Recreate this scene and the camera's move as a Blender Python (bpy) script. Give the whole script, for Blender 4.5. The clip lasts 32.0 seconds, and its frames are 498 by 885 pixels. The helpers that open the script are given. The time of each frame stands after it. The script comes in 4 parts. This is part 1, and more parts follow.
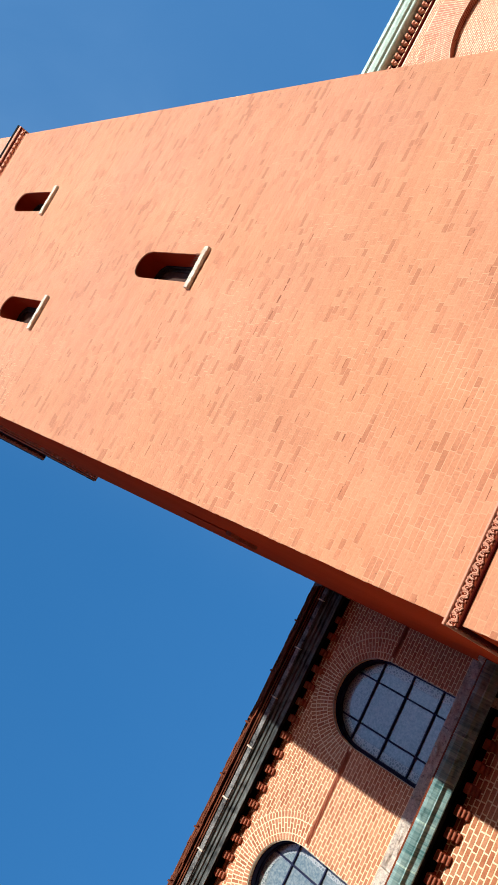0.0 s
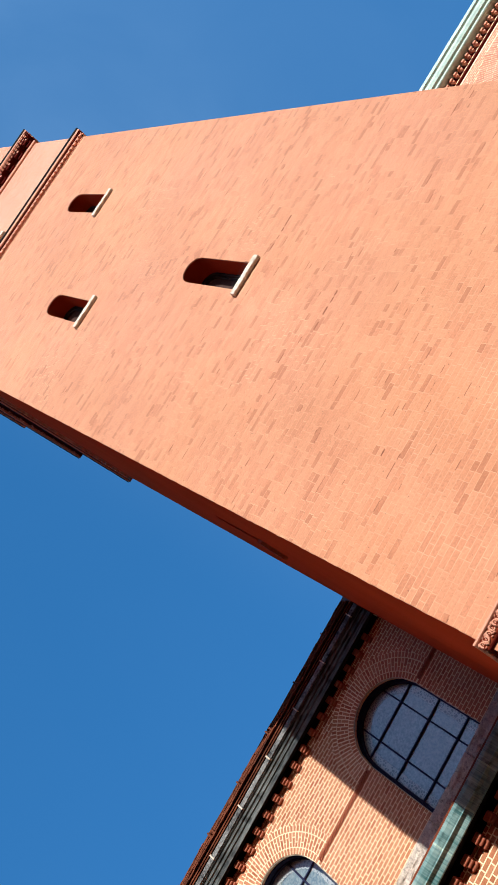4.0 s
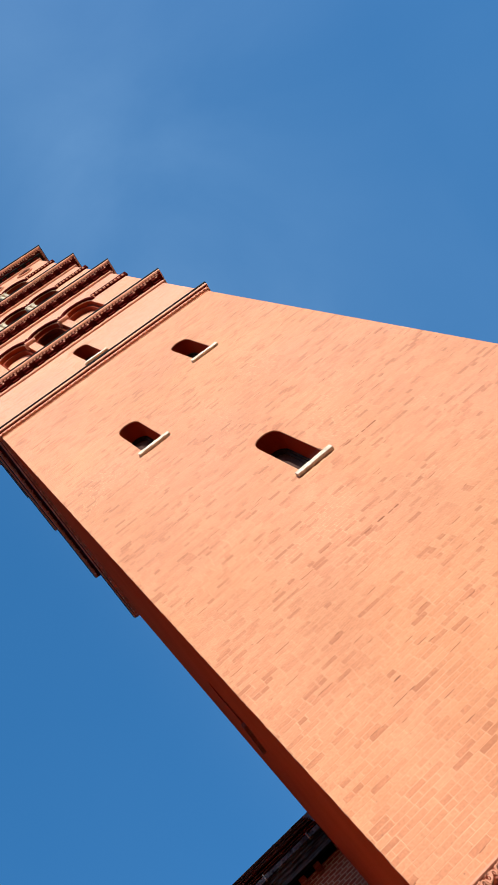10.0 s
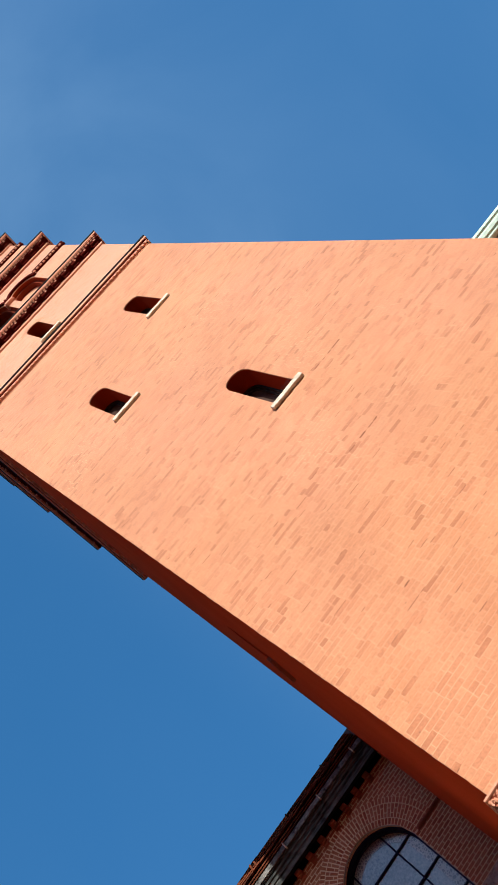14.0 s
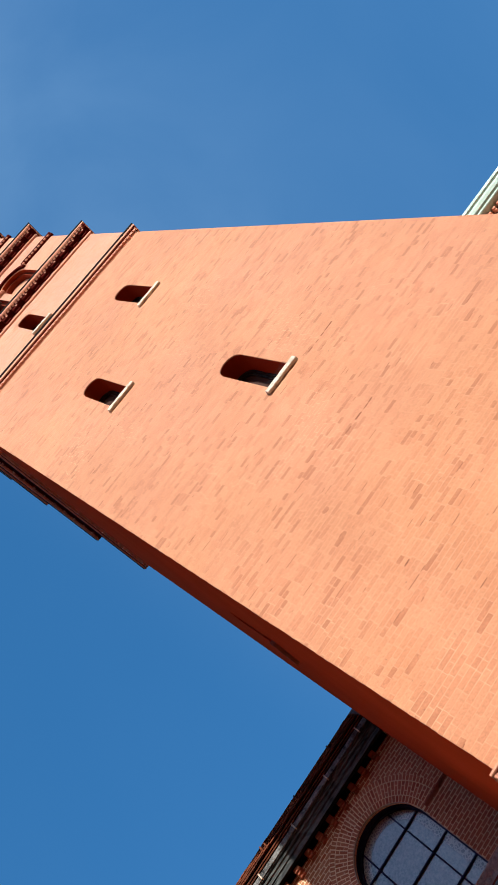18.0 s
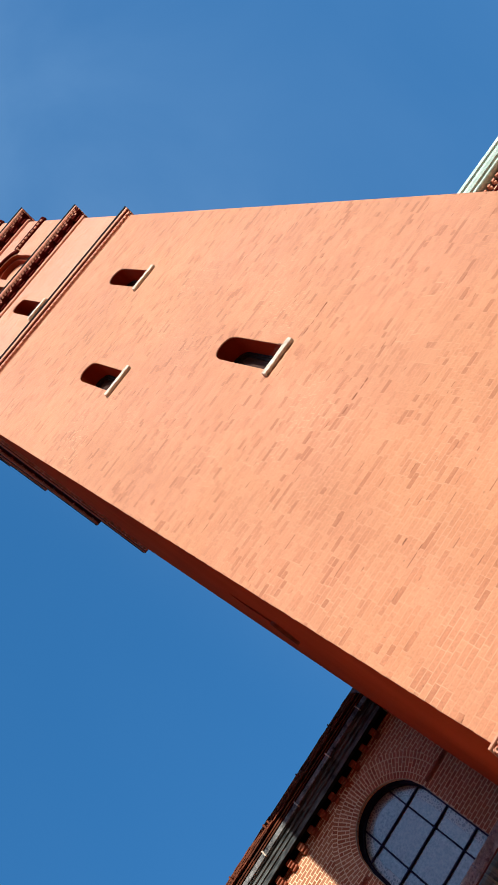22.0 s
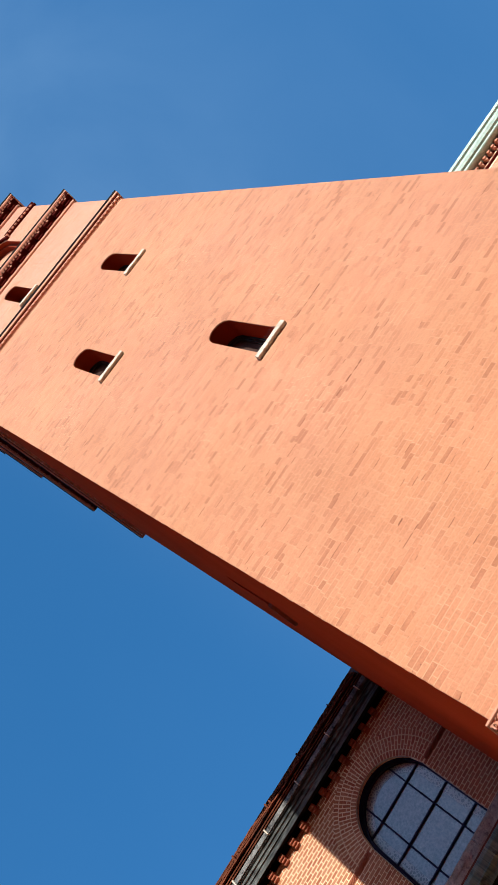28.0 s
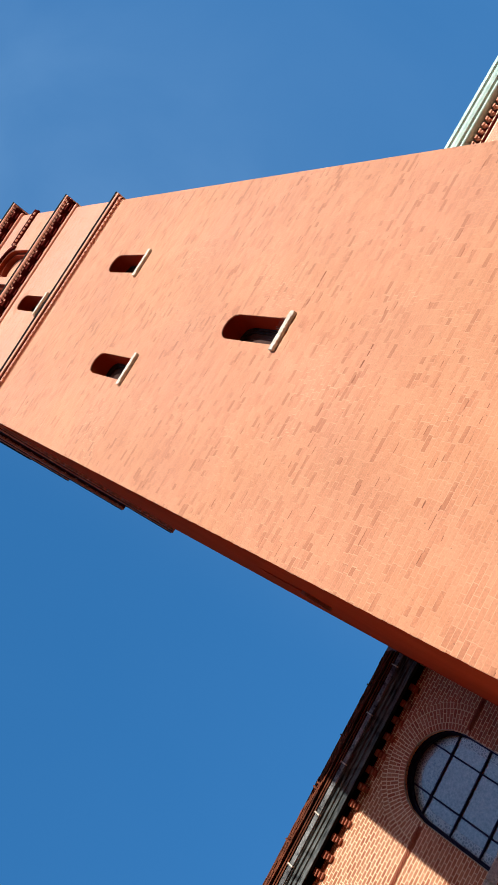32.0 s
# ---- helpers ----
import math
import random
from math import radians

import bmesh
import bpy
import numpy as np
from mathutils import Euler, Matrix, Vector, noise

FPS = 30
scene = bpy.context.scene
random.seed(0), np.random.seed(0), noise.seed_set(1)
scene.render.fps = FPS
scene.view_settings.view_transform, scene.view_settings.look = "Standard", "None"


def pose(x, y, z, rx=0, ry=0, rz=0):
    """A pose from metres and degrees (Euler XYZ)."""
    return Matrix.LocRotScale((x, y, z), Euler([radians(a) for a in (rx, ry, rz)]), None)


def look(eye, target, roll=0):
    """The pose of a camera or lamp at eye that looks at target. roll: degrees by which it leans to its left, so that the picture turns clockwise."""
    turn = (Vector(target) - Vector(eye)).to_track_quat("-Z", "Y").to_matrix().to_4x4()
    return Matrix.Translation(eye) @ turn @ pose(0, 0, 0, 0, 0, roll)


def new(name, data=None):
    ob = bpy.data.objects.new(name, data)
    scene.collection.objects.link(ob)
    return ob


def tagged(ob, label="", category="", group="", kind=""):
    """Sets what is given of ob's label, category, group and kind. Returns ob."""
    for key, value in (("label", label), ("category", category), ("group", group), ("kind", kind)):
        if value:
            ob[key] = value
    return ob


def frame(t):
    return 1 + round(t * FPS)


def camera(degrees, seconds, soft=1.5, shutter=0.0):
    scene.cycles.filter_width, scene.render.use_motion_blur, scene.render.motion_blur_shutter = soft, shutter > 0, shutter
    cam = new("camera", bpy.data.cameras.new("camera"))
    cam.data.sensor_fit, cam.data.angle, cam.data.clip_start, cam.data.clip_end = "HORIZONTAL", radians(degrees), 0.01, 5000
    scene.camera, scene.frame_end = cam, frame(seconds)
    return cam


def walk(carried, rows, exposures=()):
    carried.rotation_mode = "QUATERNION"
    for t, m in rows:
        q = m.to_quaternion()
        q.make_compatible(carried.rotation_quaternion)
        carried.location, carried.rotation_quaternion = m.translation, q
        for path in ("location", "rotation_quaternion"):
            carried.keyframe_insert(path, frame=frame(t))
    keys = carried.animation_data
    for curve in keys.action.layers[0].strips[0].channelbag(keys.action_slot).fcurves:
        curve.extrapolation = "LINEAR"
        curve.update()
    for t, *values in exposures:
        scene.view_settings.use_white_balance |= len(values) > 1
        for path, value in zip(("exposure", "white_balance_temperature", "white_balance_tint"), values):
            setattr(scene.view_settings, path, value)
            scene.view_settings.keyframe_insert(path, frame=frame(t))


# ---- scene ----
cam = camera(34.46, 32.0, soft=0.4)
PATH = [
    (0, (-0.382, -5.735, 1.600), (1.028, 0.813, 9.025), -71.87),
    (0.5, (-0.382, -5.709, 1.607), (0.971, 0.840, 9.042), -71.66),
    (1, (-0.382, -5.719, 1.602), (1.011, 0.833, 9.027), -70.11),
    (1.5, (-0.392, -5.728, 1.590), (1.089, 0.784, 9.033), -69.07),
    (2, (-0.361, -5.726, 1.599), (1.076, 0.728, 9.101), -69.23),
    (2.5, (-0.404, -5.750, 1.591), (1.029, 0.666, 9.127), -69.58),
    (3, (-0.418, -5.757, 1.608), (0.956, 0.625, 9.183), -69.67),
    (3.5, (-0.425, -5.756, 1.615), (0.901, 0.540, 9.271), -68.89),
    (5.5, (-0.433, -5.783, 1.610), (0.919, 0.364, 9.381), -67.68),
    (6, (-0.409, -5.768, 1.611), (0.927, 0.359, 9.401), -67.47),
    (6.5, (-0.411, -5.767, 1.604), (0.947, 0.315, 9.424), -67.73),
    (7, (-0.412, -5.773, 1.607), (0.940, 0.271, 9.458), -67.70),
    (7.2, (-0.420, -5.781, 1.615), (0.862, -0.110, 9.127), -67.64),
    (7.4, (-0.441, -5.781, 1.617), (0.777, -0.250, 9.243), -67.35),
    (7.6, (-0.475, -5.829, 1.616), (0.831, -0.563, 9.415), -66.44),
    (7.8, (-0.502, -5.756, 1.735), (1.118, -1.199, 9.911), -66.61),
    (8, (-0.53, -5.768, 1.764), (1.202, -1.097, 10.429), -67.24),
    (8.2, (-0.538, -5.793, 1.736), (1.198, -1.399, 9.978), -63.98),
    (8.5, (-0.545, -5.830, 1.702), (1.419, -1.287, 10.391), -61.76),
    (9, (-0.533, -5.804, 1.715), (1.650, -1.388, 10.417), -61.58),
    (9.5, (-0.478, -5.859, 1.657), (1.979, -1.271, 10.196), -62.05),
    (10, (-0.453, -5.857, 1.652), (2.088, -1.201, 10.130), -63.26),
    (10.5, (-0.458, -5.869, 1.647), (2.074, -1.172, 10.104), -65.62),
    (11, (-0.470, -5.838, 1.649), (1.916, -0.997, 10.067), -67.85),
    (11.5, (-0.467, -5.830, 1.648), (1.858, -0.848, 10.001), -69.14),
    (12, (-0.493, -5.835, 1.641), (1.736, -0.657, 9.900), -69.72),
    (12.5, (-0.478, -5.825, 1.646), (1.716, -0.608, 9.890), -70.19),
    (13, (-0.501, -5.826, 1.636), (1.736, -0.584, 9.853), -69.85),
    (13.5, (-0.463, -5.808, 1.648), (1.778, -0.544, 9.850), -69.85),
    (14, (-0.460, -5.803, 1.643), (1.795, -0.521, 9.829), -70.06),
    (14.5, (-0.458, -5.805, 1.641), (1.747, -0.509, 9.831), -70.49),
    (16.5, (-0.469, -5.794, 1.642), (1.717, -0.436, 9.798), -70.52),
    (17, (-0.465, -5.798, 1.641), (1.698, -0.433, 9.799), -70.64),
    (17.5, (-0.461, -5.797, 1.641), (1.688, -0.401, 9.781), -70.62),
    (18, (-0.464, -5.793, 1.646), (1.685, -0.377, 9.773), -70.81),
    (18.5, (-0.473, -5.814, 1.636), (1.659, -0.371, 9.749), -70.81),
    (19, (-0.485, -5.799, 1.643), (1.625, -0.339, 9.751), -71.06),
    (19.5, (-0.488, -5.794, 1.647), (1.601, -0.315, 9.748), -71.17),
    (20, (-0.494, -5.793, 1.644), (1.536, -0.278, 9.735), -70.76),
    (20.5, (-0.505, -5.792, 1.646), (1.509, -0.266, 9.734), -70.73),
    (21, (-0.490, -5.795, 1.638), (1.509, -0.258, 9.721), -70.28),
    (21.5, (-0.484, -5.793, 1.624), (1.525, -0.254, 9.704), -70.07),
    (22, (-0.471, -5.789, 1.622), (1.527, -0.236, 9.694), -70.18),
    (22.5, (-0.470, -5.784, 1.608), (1.448, -0.181, 9.666), -70.29),
    (23, (-0.454, -5.767, 1.612), (1.469, -0.126, 9.642), -69.98),
    (23.5, (-0.438, -5.756, 1.621), (1.527, -0.027, 9.578), -69.90),
    (24, (-0.434, -5.750, 1.620), (1.489, -0.001, 9.573), -70.35),
    (24.5, (-0.453, -5.764, 1.616), (1.467, -0.022, 9.576), -70.49),
    (25, (-0.457, -5.775, 1.618), (1.451, -0.057, 9.597), -70.22),
    (25.5, (-0.476, -5.774, 1.633), (1.408, -0.051, 9.615), -70.36),
    (27.5, (-0.477, -5.781, 1.631), (1.393, -0.055, 9.614), -69.67),
    (28, (-0.467, -5.790, 1.617), (1.398, -0.082, 9.614), -69.85),
    (28.2, (-0.436, -5.837, 1.596), (1.170, -0.353, 9.185), -71.15),
    (28.3, (-0.429, -5.860, 1.572), (1.120, -0.344, 9.151), -71.15),
    (28.5, (-0.413, -5.865, 1.554), (1.168, -0.054, 9.537), -70.97),
    (28.7, (-0.409, -5.920, 1.550), (1.174, -0.400, 9.079), -69.60),
    (28.8, (-0.393, -5.964, 1.535), (1.193, -0.477, 9.127), -68.76),
    (29, (-0.405, -5.940, 1.549), (1.170, -0.349, 9.688), -68.40),
    (29.5, (-0.392, -5.927, 1.525), (1.173, -0.397, 9.709), -68.75),
    (30, (-0.387, -5.911, 1.509), (1.095, -0.360, 9.693), -70.53),
    (30.5, (-0.383, -5.933, 1.512), (1.177, -0.347, 9.659), -69.66),
    (31, (-0.390, -5.934, 1.515), (1.162, -0.338, 9.656), -70.74),
    (31.5, (-0.394, -5.917, 1.508), (1.204, -0.288, 9.617), -70.91),
    (32, (-0.375, -5.913, 1.522), (1.178, -0.278, 9.636), -72.36),
]
# the camera's white balance drifts a little on the way
BALANCE = [(0, 0.56, 6420, 10), (1, 0.53, 6400, 10), (3, 0.52, 6280, 10), (6, 0.52, 6220, 10), (7.6, 0.58, 6300, 10), (9, 0.56, 6450, 10), (10, 0.54, 6620, 10), (11, 0.51, 6750, 10),
           (14, 0.49, 6750, 10), (18, 0.49, 6600, 10), (21, 0.49, 6500, 10), (28, 0.49, 6450, 10), (32, 0.5, 6400, 10)]
walk(cam, [(t, look(eye, target, roll)) for t, eye, target, roll in PATH], BALANCE)

# ==== world and light ====
world = bpy.data.worlds.new("sky")
scene.world = world
world.use_nodes = True
wn, wl = world.node_tree.nodes, world.node_tree.links
wn.clear()
SUN_EL, SUN_AZ = radians(22), math.atan(0.418)
sky = wn.new("ShaderNodeTexSky")
sky.sky_type, sky.sun_disc = "NISHITA", False
sky.sun_elevation, sky.sun_rotation = SUN_EL, math.pi - SUN_AZ
sky.air_density, sky.dust_density, sky.ozone_density = 1.0, 0.9, 4.5
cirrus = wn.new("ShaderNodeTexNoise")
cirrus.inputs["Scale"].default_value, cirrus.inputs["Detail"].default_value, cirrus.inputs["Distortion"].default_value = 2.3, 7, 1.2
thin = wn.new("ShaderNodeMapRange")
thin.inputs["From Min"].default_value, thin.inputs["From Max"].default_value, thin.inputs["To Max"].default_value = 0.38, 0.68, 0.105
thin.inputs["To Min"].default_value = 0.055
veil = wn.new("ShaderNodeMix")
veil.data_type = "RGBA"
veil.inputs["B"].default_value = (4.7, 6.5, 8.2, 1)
back = wn.new("ShaderNodeBackground")
back.inputs["Strength"].default_value = 0.15
wout = wn.new("ShaderNodeOutputWorld")
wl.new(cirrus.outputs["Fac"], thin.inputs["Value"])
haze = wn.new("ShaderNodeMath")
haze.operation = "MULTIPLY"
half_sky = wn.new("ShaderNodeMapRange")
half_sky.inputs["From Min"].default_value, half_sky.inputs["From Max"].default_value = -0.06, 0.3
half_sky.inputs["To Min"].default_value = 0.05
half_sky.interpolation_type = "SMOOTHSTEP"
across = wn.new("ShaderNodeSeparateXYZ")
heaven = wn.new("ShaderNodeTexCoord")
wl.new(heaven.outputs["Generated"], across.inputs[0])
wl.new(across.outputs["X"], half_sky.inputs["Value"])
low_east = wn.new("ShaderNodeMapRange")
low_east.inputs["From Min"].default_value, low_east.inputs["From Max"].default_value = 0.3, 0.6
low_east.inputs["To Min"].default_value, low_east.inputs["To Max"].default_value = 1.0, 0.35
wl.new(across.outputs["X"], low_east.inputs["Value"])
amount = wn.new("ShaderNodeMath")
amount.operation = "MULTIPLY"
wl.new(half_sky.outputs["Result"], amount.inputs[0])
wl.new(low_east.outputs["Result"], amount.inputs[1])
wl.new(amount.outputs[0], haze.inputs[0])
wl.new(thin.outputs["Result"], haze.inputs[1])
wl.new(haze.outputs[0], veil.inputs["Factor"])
even = wn.new("ShaderNodeMix")
even.data_type = "RGBA"
sunward = wn.new("ShaderNodeVectorMath")
sunward.operation = "DOT_PRODUCT"
sunward.inputs[1].default_value = (math.sin(SUN_AZ) * math.cos(SUN_EL), -math.cos(SUN_AZ) * math.cos(SUN_EL), math.sin(SUN_EL))
wl.new(heaven.outputs["Generated"], sunward.inputs[0])
depth = wn.new("ShaderNodeMapRange")
depth.interpolation_type = "SMOOTHSTEP"
depth.inputs["From Min"].default_value, depth.inputs["From Max"].default_value = 0.3, 0.9
depth.inputs["To Min"].default_value, depth.inputs["To Max"].default_value = 0.72, 0.1
wl.new(sunward.outputs["Value"], depth.inputs["Value"])
wl.new(depth.outputs["Result"], even.inputs["Factor"])
even.inputs["B"].default_value = (0.47, 1.08, 2.2, 1)
wl.new(sky.outputs["Color"], even.inputs["A"])
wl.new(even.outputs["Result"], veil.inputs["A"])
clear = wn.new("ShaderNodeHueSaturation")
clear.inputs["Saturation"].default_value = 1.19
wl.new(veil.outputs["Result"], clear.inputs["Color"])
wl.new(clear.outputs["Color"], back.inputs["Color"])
wl.new(back.outputs["Background"], wout.inputs["Surface"])
sun = new("sun", bpy.data.lights.new("sun", "SUN"))
sun.data.energy, sun.data.angle, sun.data.color = 3.85, radians(0.53), (1.0, 0.95, 0.88)
sun_dir = Vector((math.sin(SUN_AZ) * math.cos(SUN_EL), -math.cos(SUN_AZ) * math.cos(SUN_EL), math.sin(SUN_EL)))
sun.matrix_world = look(sun_dir * 60, (0, 0, 0))


# ==== materials ====
def material(name):
    m = bpy.data.materials.new(name)
    m.use_nodes = True
    return m, m.node_tree.nodes, m.node_tree.links, m.node_tree.nodes["Principled BSDF"]


def rgb(c):
    return (c[0], c[1], c[2], 1)


def surface(name, low, high, scale=3.0, fine=60.0, rough=0.85, bump=0.3, dist=0.004, metal=0.0, stain=None, spec=0.06, grain=(1, 1, 1)):
    """A colour that drifts between two tones, fine grain over it, optional stains, and a small relief."""
    m, n, l, b = material(name)
    co = n.new("ShaderNodeTexCoord")
    big, small = n.new("ShaderNodeTexNoise"), n.new("ShaderNodeTexNoise")
    big.inputs["Scale"].default_value, big.inputs["Detail"].default_value = scale, 5
    small.inputs["Scale"].default_value, small.inputs["Detail"].default_value = fine, 4
    way = n.new("ShaderNodeMapping")
    way.inputs["Scale"].default_value = grain
    l.new(co.outputs["Object"], way.inputs["Vector"])
    for t in (big, small):
        l.new(way.outputs["Vector"], t.inputs["Vector"])
    mix = n.new("ShaderNodeMix")
    mix.data_type = "RGBA"
    mix.inputs["A"].default_value, mix.inputs["B"].default_value = rgb(low), rgb(high)
    add = n.new("ShaderNodeMath")
    add.operation = "MULTIPLY_ADD"
    add.inputs[1].default_value = 0.45
    half = n.new("ShaderNodeMath")
    half.operation = "MULTIPLY"
    half.inputs[1].default_value = 0.55
    l.new(big.outputs["Fac"], half.inputs[0])
    l.new(small.outputs["Fac"], add.inputs[0])
    l.new(half.outputs[0], add.inputs[2])
    span = n.new("ShaderNodeMapRange")
    span.inputs["From Min"].default_value, span.inputs["From Max"].default_value = 0.36, 0.64
    l.new(add.outputs[0], span.inputs["Value"])
    l.new(span.outputs["Result"], mix.inputs["Factor"])
    colour = mix.outputs["Result"]
    if stain:
        st = n.new("ShaderNodeTexNoise")
        st.inputs["Scale"].default_value, st.inputs["Detail"].default_value = stain[1], 8
        l.new(co.outputs["Object"], st.inputs["Vector"])
        sp = n.new("ShaderNodeMapRange")
        sp.inputs["From Min"].default_value, sp.inputs["From Max"].default_value, sp.inputs["To Max"].default_value = 0.54, 0.7, stain[2]
        l.new(st.outputs["Fac"], sp.inputs["Value"])
        mx = n.new("ShaderNodeMix")
        mx.data_type = "RGBA"
        mx.inputs["B"].default_value = rgb(stain[0])
        l.new(sp.outputs["Result"], mx.inputs["Factor"])
        l.new(colour, mx.inputs["A"])
        colour = mx.outputs["Result"]
    l.new(colour, b.inputs["Base Color"])
    bp = n.new("ShaderNodeBump")
    bp.inputs["Strength"].default_value, bp.inputs["Distance"].default_value = bump, dist
    l.new(small.outputs["Fac"], bp.inputs["Height"])
    l.new(bp.outputs["Normal"], b.inputs["Normal"])
    b.inputs["Roughness"].default_value, b.inputs["Metallic"].default_value = rough, metal
    b.inputs["Specular IOR Level"].default_value = spec
    return m


def brick_material(name, tones, single, grain=42.0, spread=0.17, dust=0.0, lots=0.2):
    """Fired clay: every brick takes its own tone. single: bricks that are objects of their own."""
    m, n, l, b = material(name)
    if single:
        pick = n.new("ShaderNodeObjectInfo").outputs["Random"]
    else:
        pick = n.new("ShaderNodeNewGeometry").outputs["Random Per Island"]
    ramp = n.new("ShaderNodeValToRGB")
    els = ramp.color_ramp.elements
    while len(els) < len(tones):
        els.new(0.5)
    for e, (p, c) in zip(els, tones):
        e.position, e.color = p, rgb(c)
    geo = n.new("ShaderNodeNewGeometry")
    batch = n.new("ShaderNodeTexNoise")
    batch.inputs["Scale"].default_value, batch.inputs["Detail"].default_value = 1.6, 4
    along = n.new("ShaderNodeMapping")
    along.inputs["Scale"].default_value = (0.7, 0.7, 2.2)
    l.new(geo.outputs["Position"], along.inputs["Vector"])
    l.new(along.outputs["Vector"], batch.inputs["Vector"])
    lot = n.new("ShaderNodeMapRange")
    lot.inputs["From Min"].default_value, lot.inputs["From Max"].default_value = 0.3, 0.7
    lot.inputs["To Min"].default_value, lot.inputs["To Max"].default_value = -lots, lots
    l.new(batch.outputs["Fac"], lot.inputs["Value"])
    tone = n.new("ShaderNodeMath")
    tone.operation = "ADD"
    l.new(pick, tone.inputs[0])
    l.new(lot.outputs["Result"], tone.inputs[1])
    l.new(tone.outputs[0], ramp.inputs["Fac"])
    fine, wide = n.new("ShaderNodeTexNoise"), n.new("ShaderNodeTexNoise")
    fine.inputs["Scale"].default_value, fine.inputs["Detail"].default_value = grain, 5
    wide.inputs["Scale"].default_value, wide.inputs["Detail"].default_value = 0.55, 5
    for t in (fine, wide):
        l.new(geo.outputs["Position"], t.inputs["Vector"])
    g = n.new("ShaderNodeMapRange")
    g.inputs["To Min"].default_value, g.inputs["To Max"].default_value = 1 - spread, 1 + spread
    g.inputs["From Min"].default_value, g.inputs["From Max"].default_value = 0.3, 0.7
    l.new(fine.outputs["Fac"], g.inputs["Value"])
    h = n.new("ShaderNodeMapRange")
    h.inputs["To Min"].default_value, h.inputs["To Max"].default_value = 0.9, 1.1
    h.inputs["From Min"].default_value, h.inputs["From Max"].default_value = 0.3, 0.7
    l.new(wide.outputs["Fac"], h.inputs["Value"])
    prod = n.new("ShaderNodeMath")
    prod.operation = "MULTIPLY"
    l.new(g.outputs["Result"], prod.inputs[0])
    l.new(h.outputs["Result"], prod.inputs[1])
    warm = n.new("ShaderNodeMix")
    warm.data_type, warm.blend_type = "RGBA", "MULTIPLY"
    warm.inputs["B"].default_value = (1.0, 1.01, 0.92, 1)
    drift = n.new("ShaderNodeTexNoise")
    drift.inputs["Scale"].default_value, drift.inputs["Detail"].default_value = 0.35, 6
    l.new(geo.outputs["Position"], drift.inputs["Vector"])
    turn = n.new("ShaderNodeMapRange")
    turn.inputs["From Min"].default_value, turn.inputs["From Max"].default_value = 0.38, 0.62
    l.new(drift.outputs["Fac"], turn.inputs["Value"])
    l.new(turn.outputs["Result"], warm.inputs["Factor"])
    l.new(ramp.outputs["Color"], warm.inputs["A"])
    pit, hole = n.new("ShaderNodeTexNoise"), n.new("ShaderNodeMapRange")
    pit.inputs["Scale"].default_value, pit.inputs["Detail"].default_value = 26, 1
    hole.inputs["From Min"].default_value, hole.inputs["From Max"].default_value = 0.72, 0.78
    hole.inputs["To Min"].default_value, hole.inputs["To Max"].default_value = 1.0, 0.55
    l.new(geo.outputs["Position"], pit.inputs["Vector"])
    l.new(pit.outputs["Fac"], hole.inputs["Value"])
    worn = n.new("ShaderNodeMath")
    worn.operation = "MULTIPLY"
    l.new(prod.outputs[0], worn.inputs[0])
    l.new(hole.outputs["Result"], worn.inputs[1])
    scale = n.new("ShaderNodeVectorMath")
    scale.operation = "SCALE"
    l.new(warm.outputs["Result"], scale.inputs[0])
    l.new(worn.outputs[0], scale.inputs["Scale"])
    l.new(scale.outputs["Vector"], b.inputs["Base Color"])
    bp = n.new("ShaderNodeBump")
    bp.inputs["Strength"].default_value, bp.inputs["Distance"].default_value = 0.6, 0.006
    l.new(fine.outputs["Fac"], bp.inputs["Height"])
    l.new(bp.outputs["Normal"], b.inputs["Normal"])
    b.inputs["Roughness"].default_value, b.inputs["Specular IOR Level"].default_value = 0.9, 0.05
    b.inputs["Sheen Weight"].default_value, b.inputs["Sheen Roughness"].default_value = dust, 0.6
    b.inputs["Sheen Tint"].default_value = (1.0, 0.84, 0.74, 1)
    return m


TOWER_TONES = [(0.0, (0.475, 0.183, 0.095)), (0.06, (0.545, 0.219, 0.118)), (0.18, (0.585, 0.243, 0.132)), (0.5, (0.618, 0.263, 0.144)), (1.0, (0.642, 0.284, 0.158))]
# upper storeys: the same brick, paler; grazing brightness is put into the tones
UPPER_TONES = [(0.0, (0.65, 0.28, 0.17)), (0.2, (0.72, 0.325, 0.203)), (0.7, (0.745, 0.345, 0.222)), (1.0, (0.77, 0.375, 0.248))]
NAVE_TONES = [(0.0, (0.42, 0.15, 0.076)), (0.3, (0.50, 0.204, 0.107)), (0.7, (0.535, 0.23, 0.124)), (1.0, (0.575, 0.272, 0.156))]
TRANSEPT_TONES = [(0.0, (0.52, 0.22, 0.145)), (0.5, (0.58, 0.262, 0.178)), (1.0, (0.63, 0.31, 0.215))]
TOWER_BRICK, TOWER_BRICK_ONE = brick_material("tower_brick", TOWER_TONES, False, spread=0.13, dust=0.45, lots=0.2), brick_material("tower_brick_single", TOWER_TONES, True, spread=0.13, dust=0.45, lots=0.2)
UPPER_BRICK = brick_material("lightened_upper_brick", UPPER_TONES, False, spread=0.1, dust=0.45, lots=0.1)
TRANSEPT_BRICK = brick_material("transept_brick", TRANSEPT_TONES, False)
NAVE_BRICK, NAVE_BRICK_ONE = brick_material("church_brick", NAVE_TONES, False), brick_material("church_brick_single", NAVE_TONES, True)
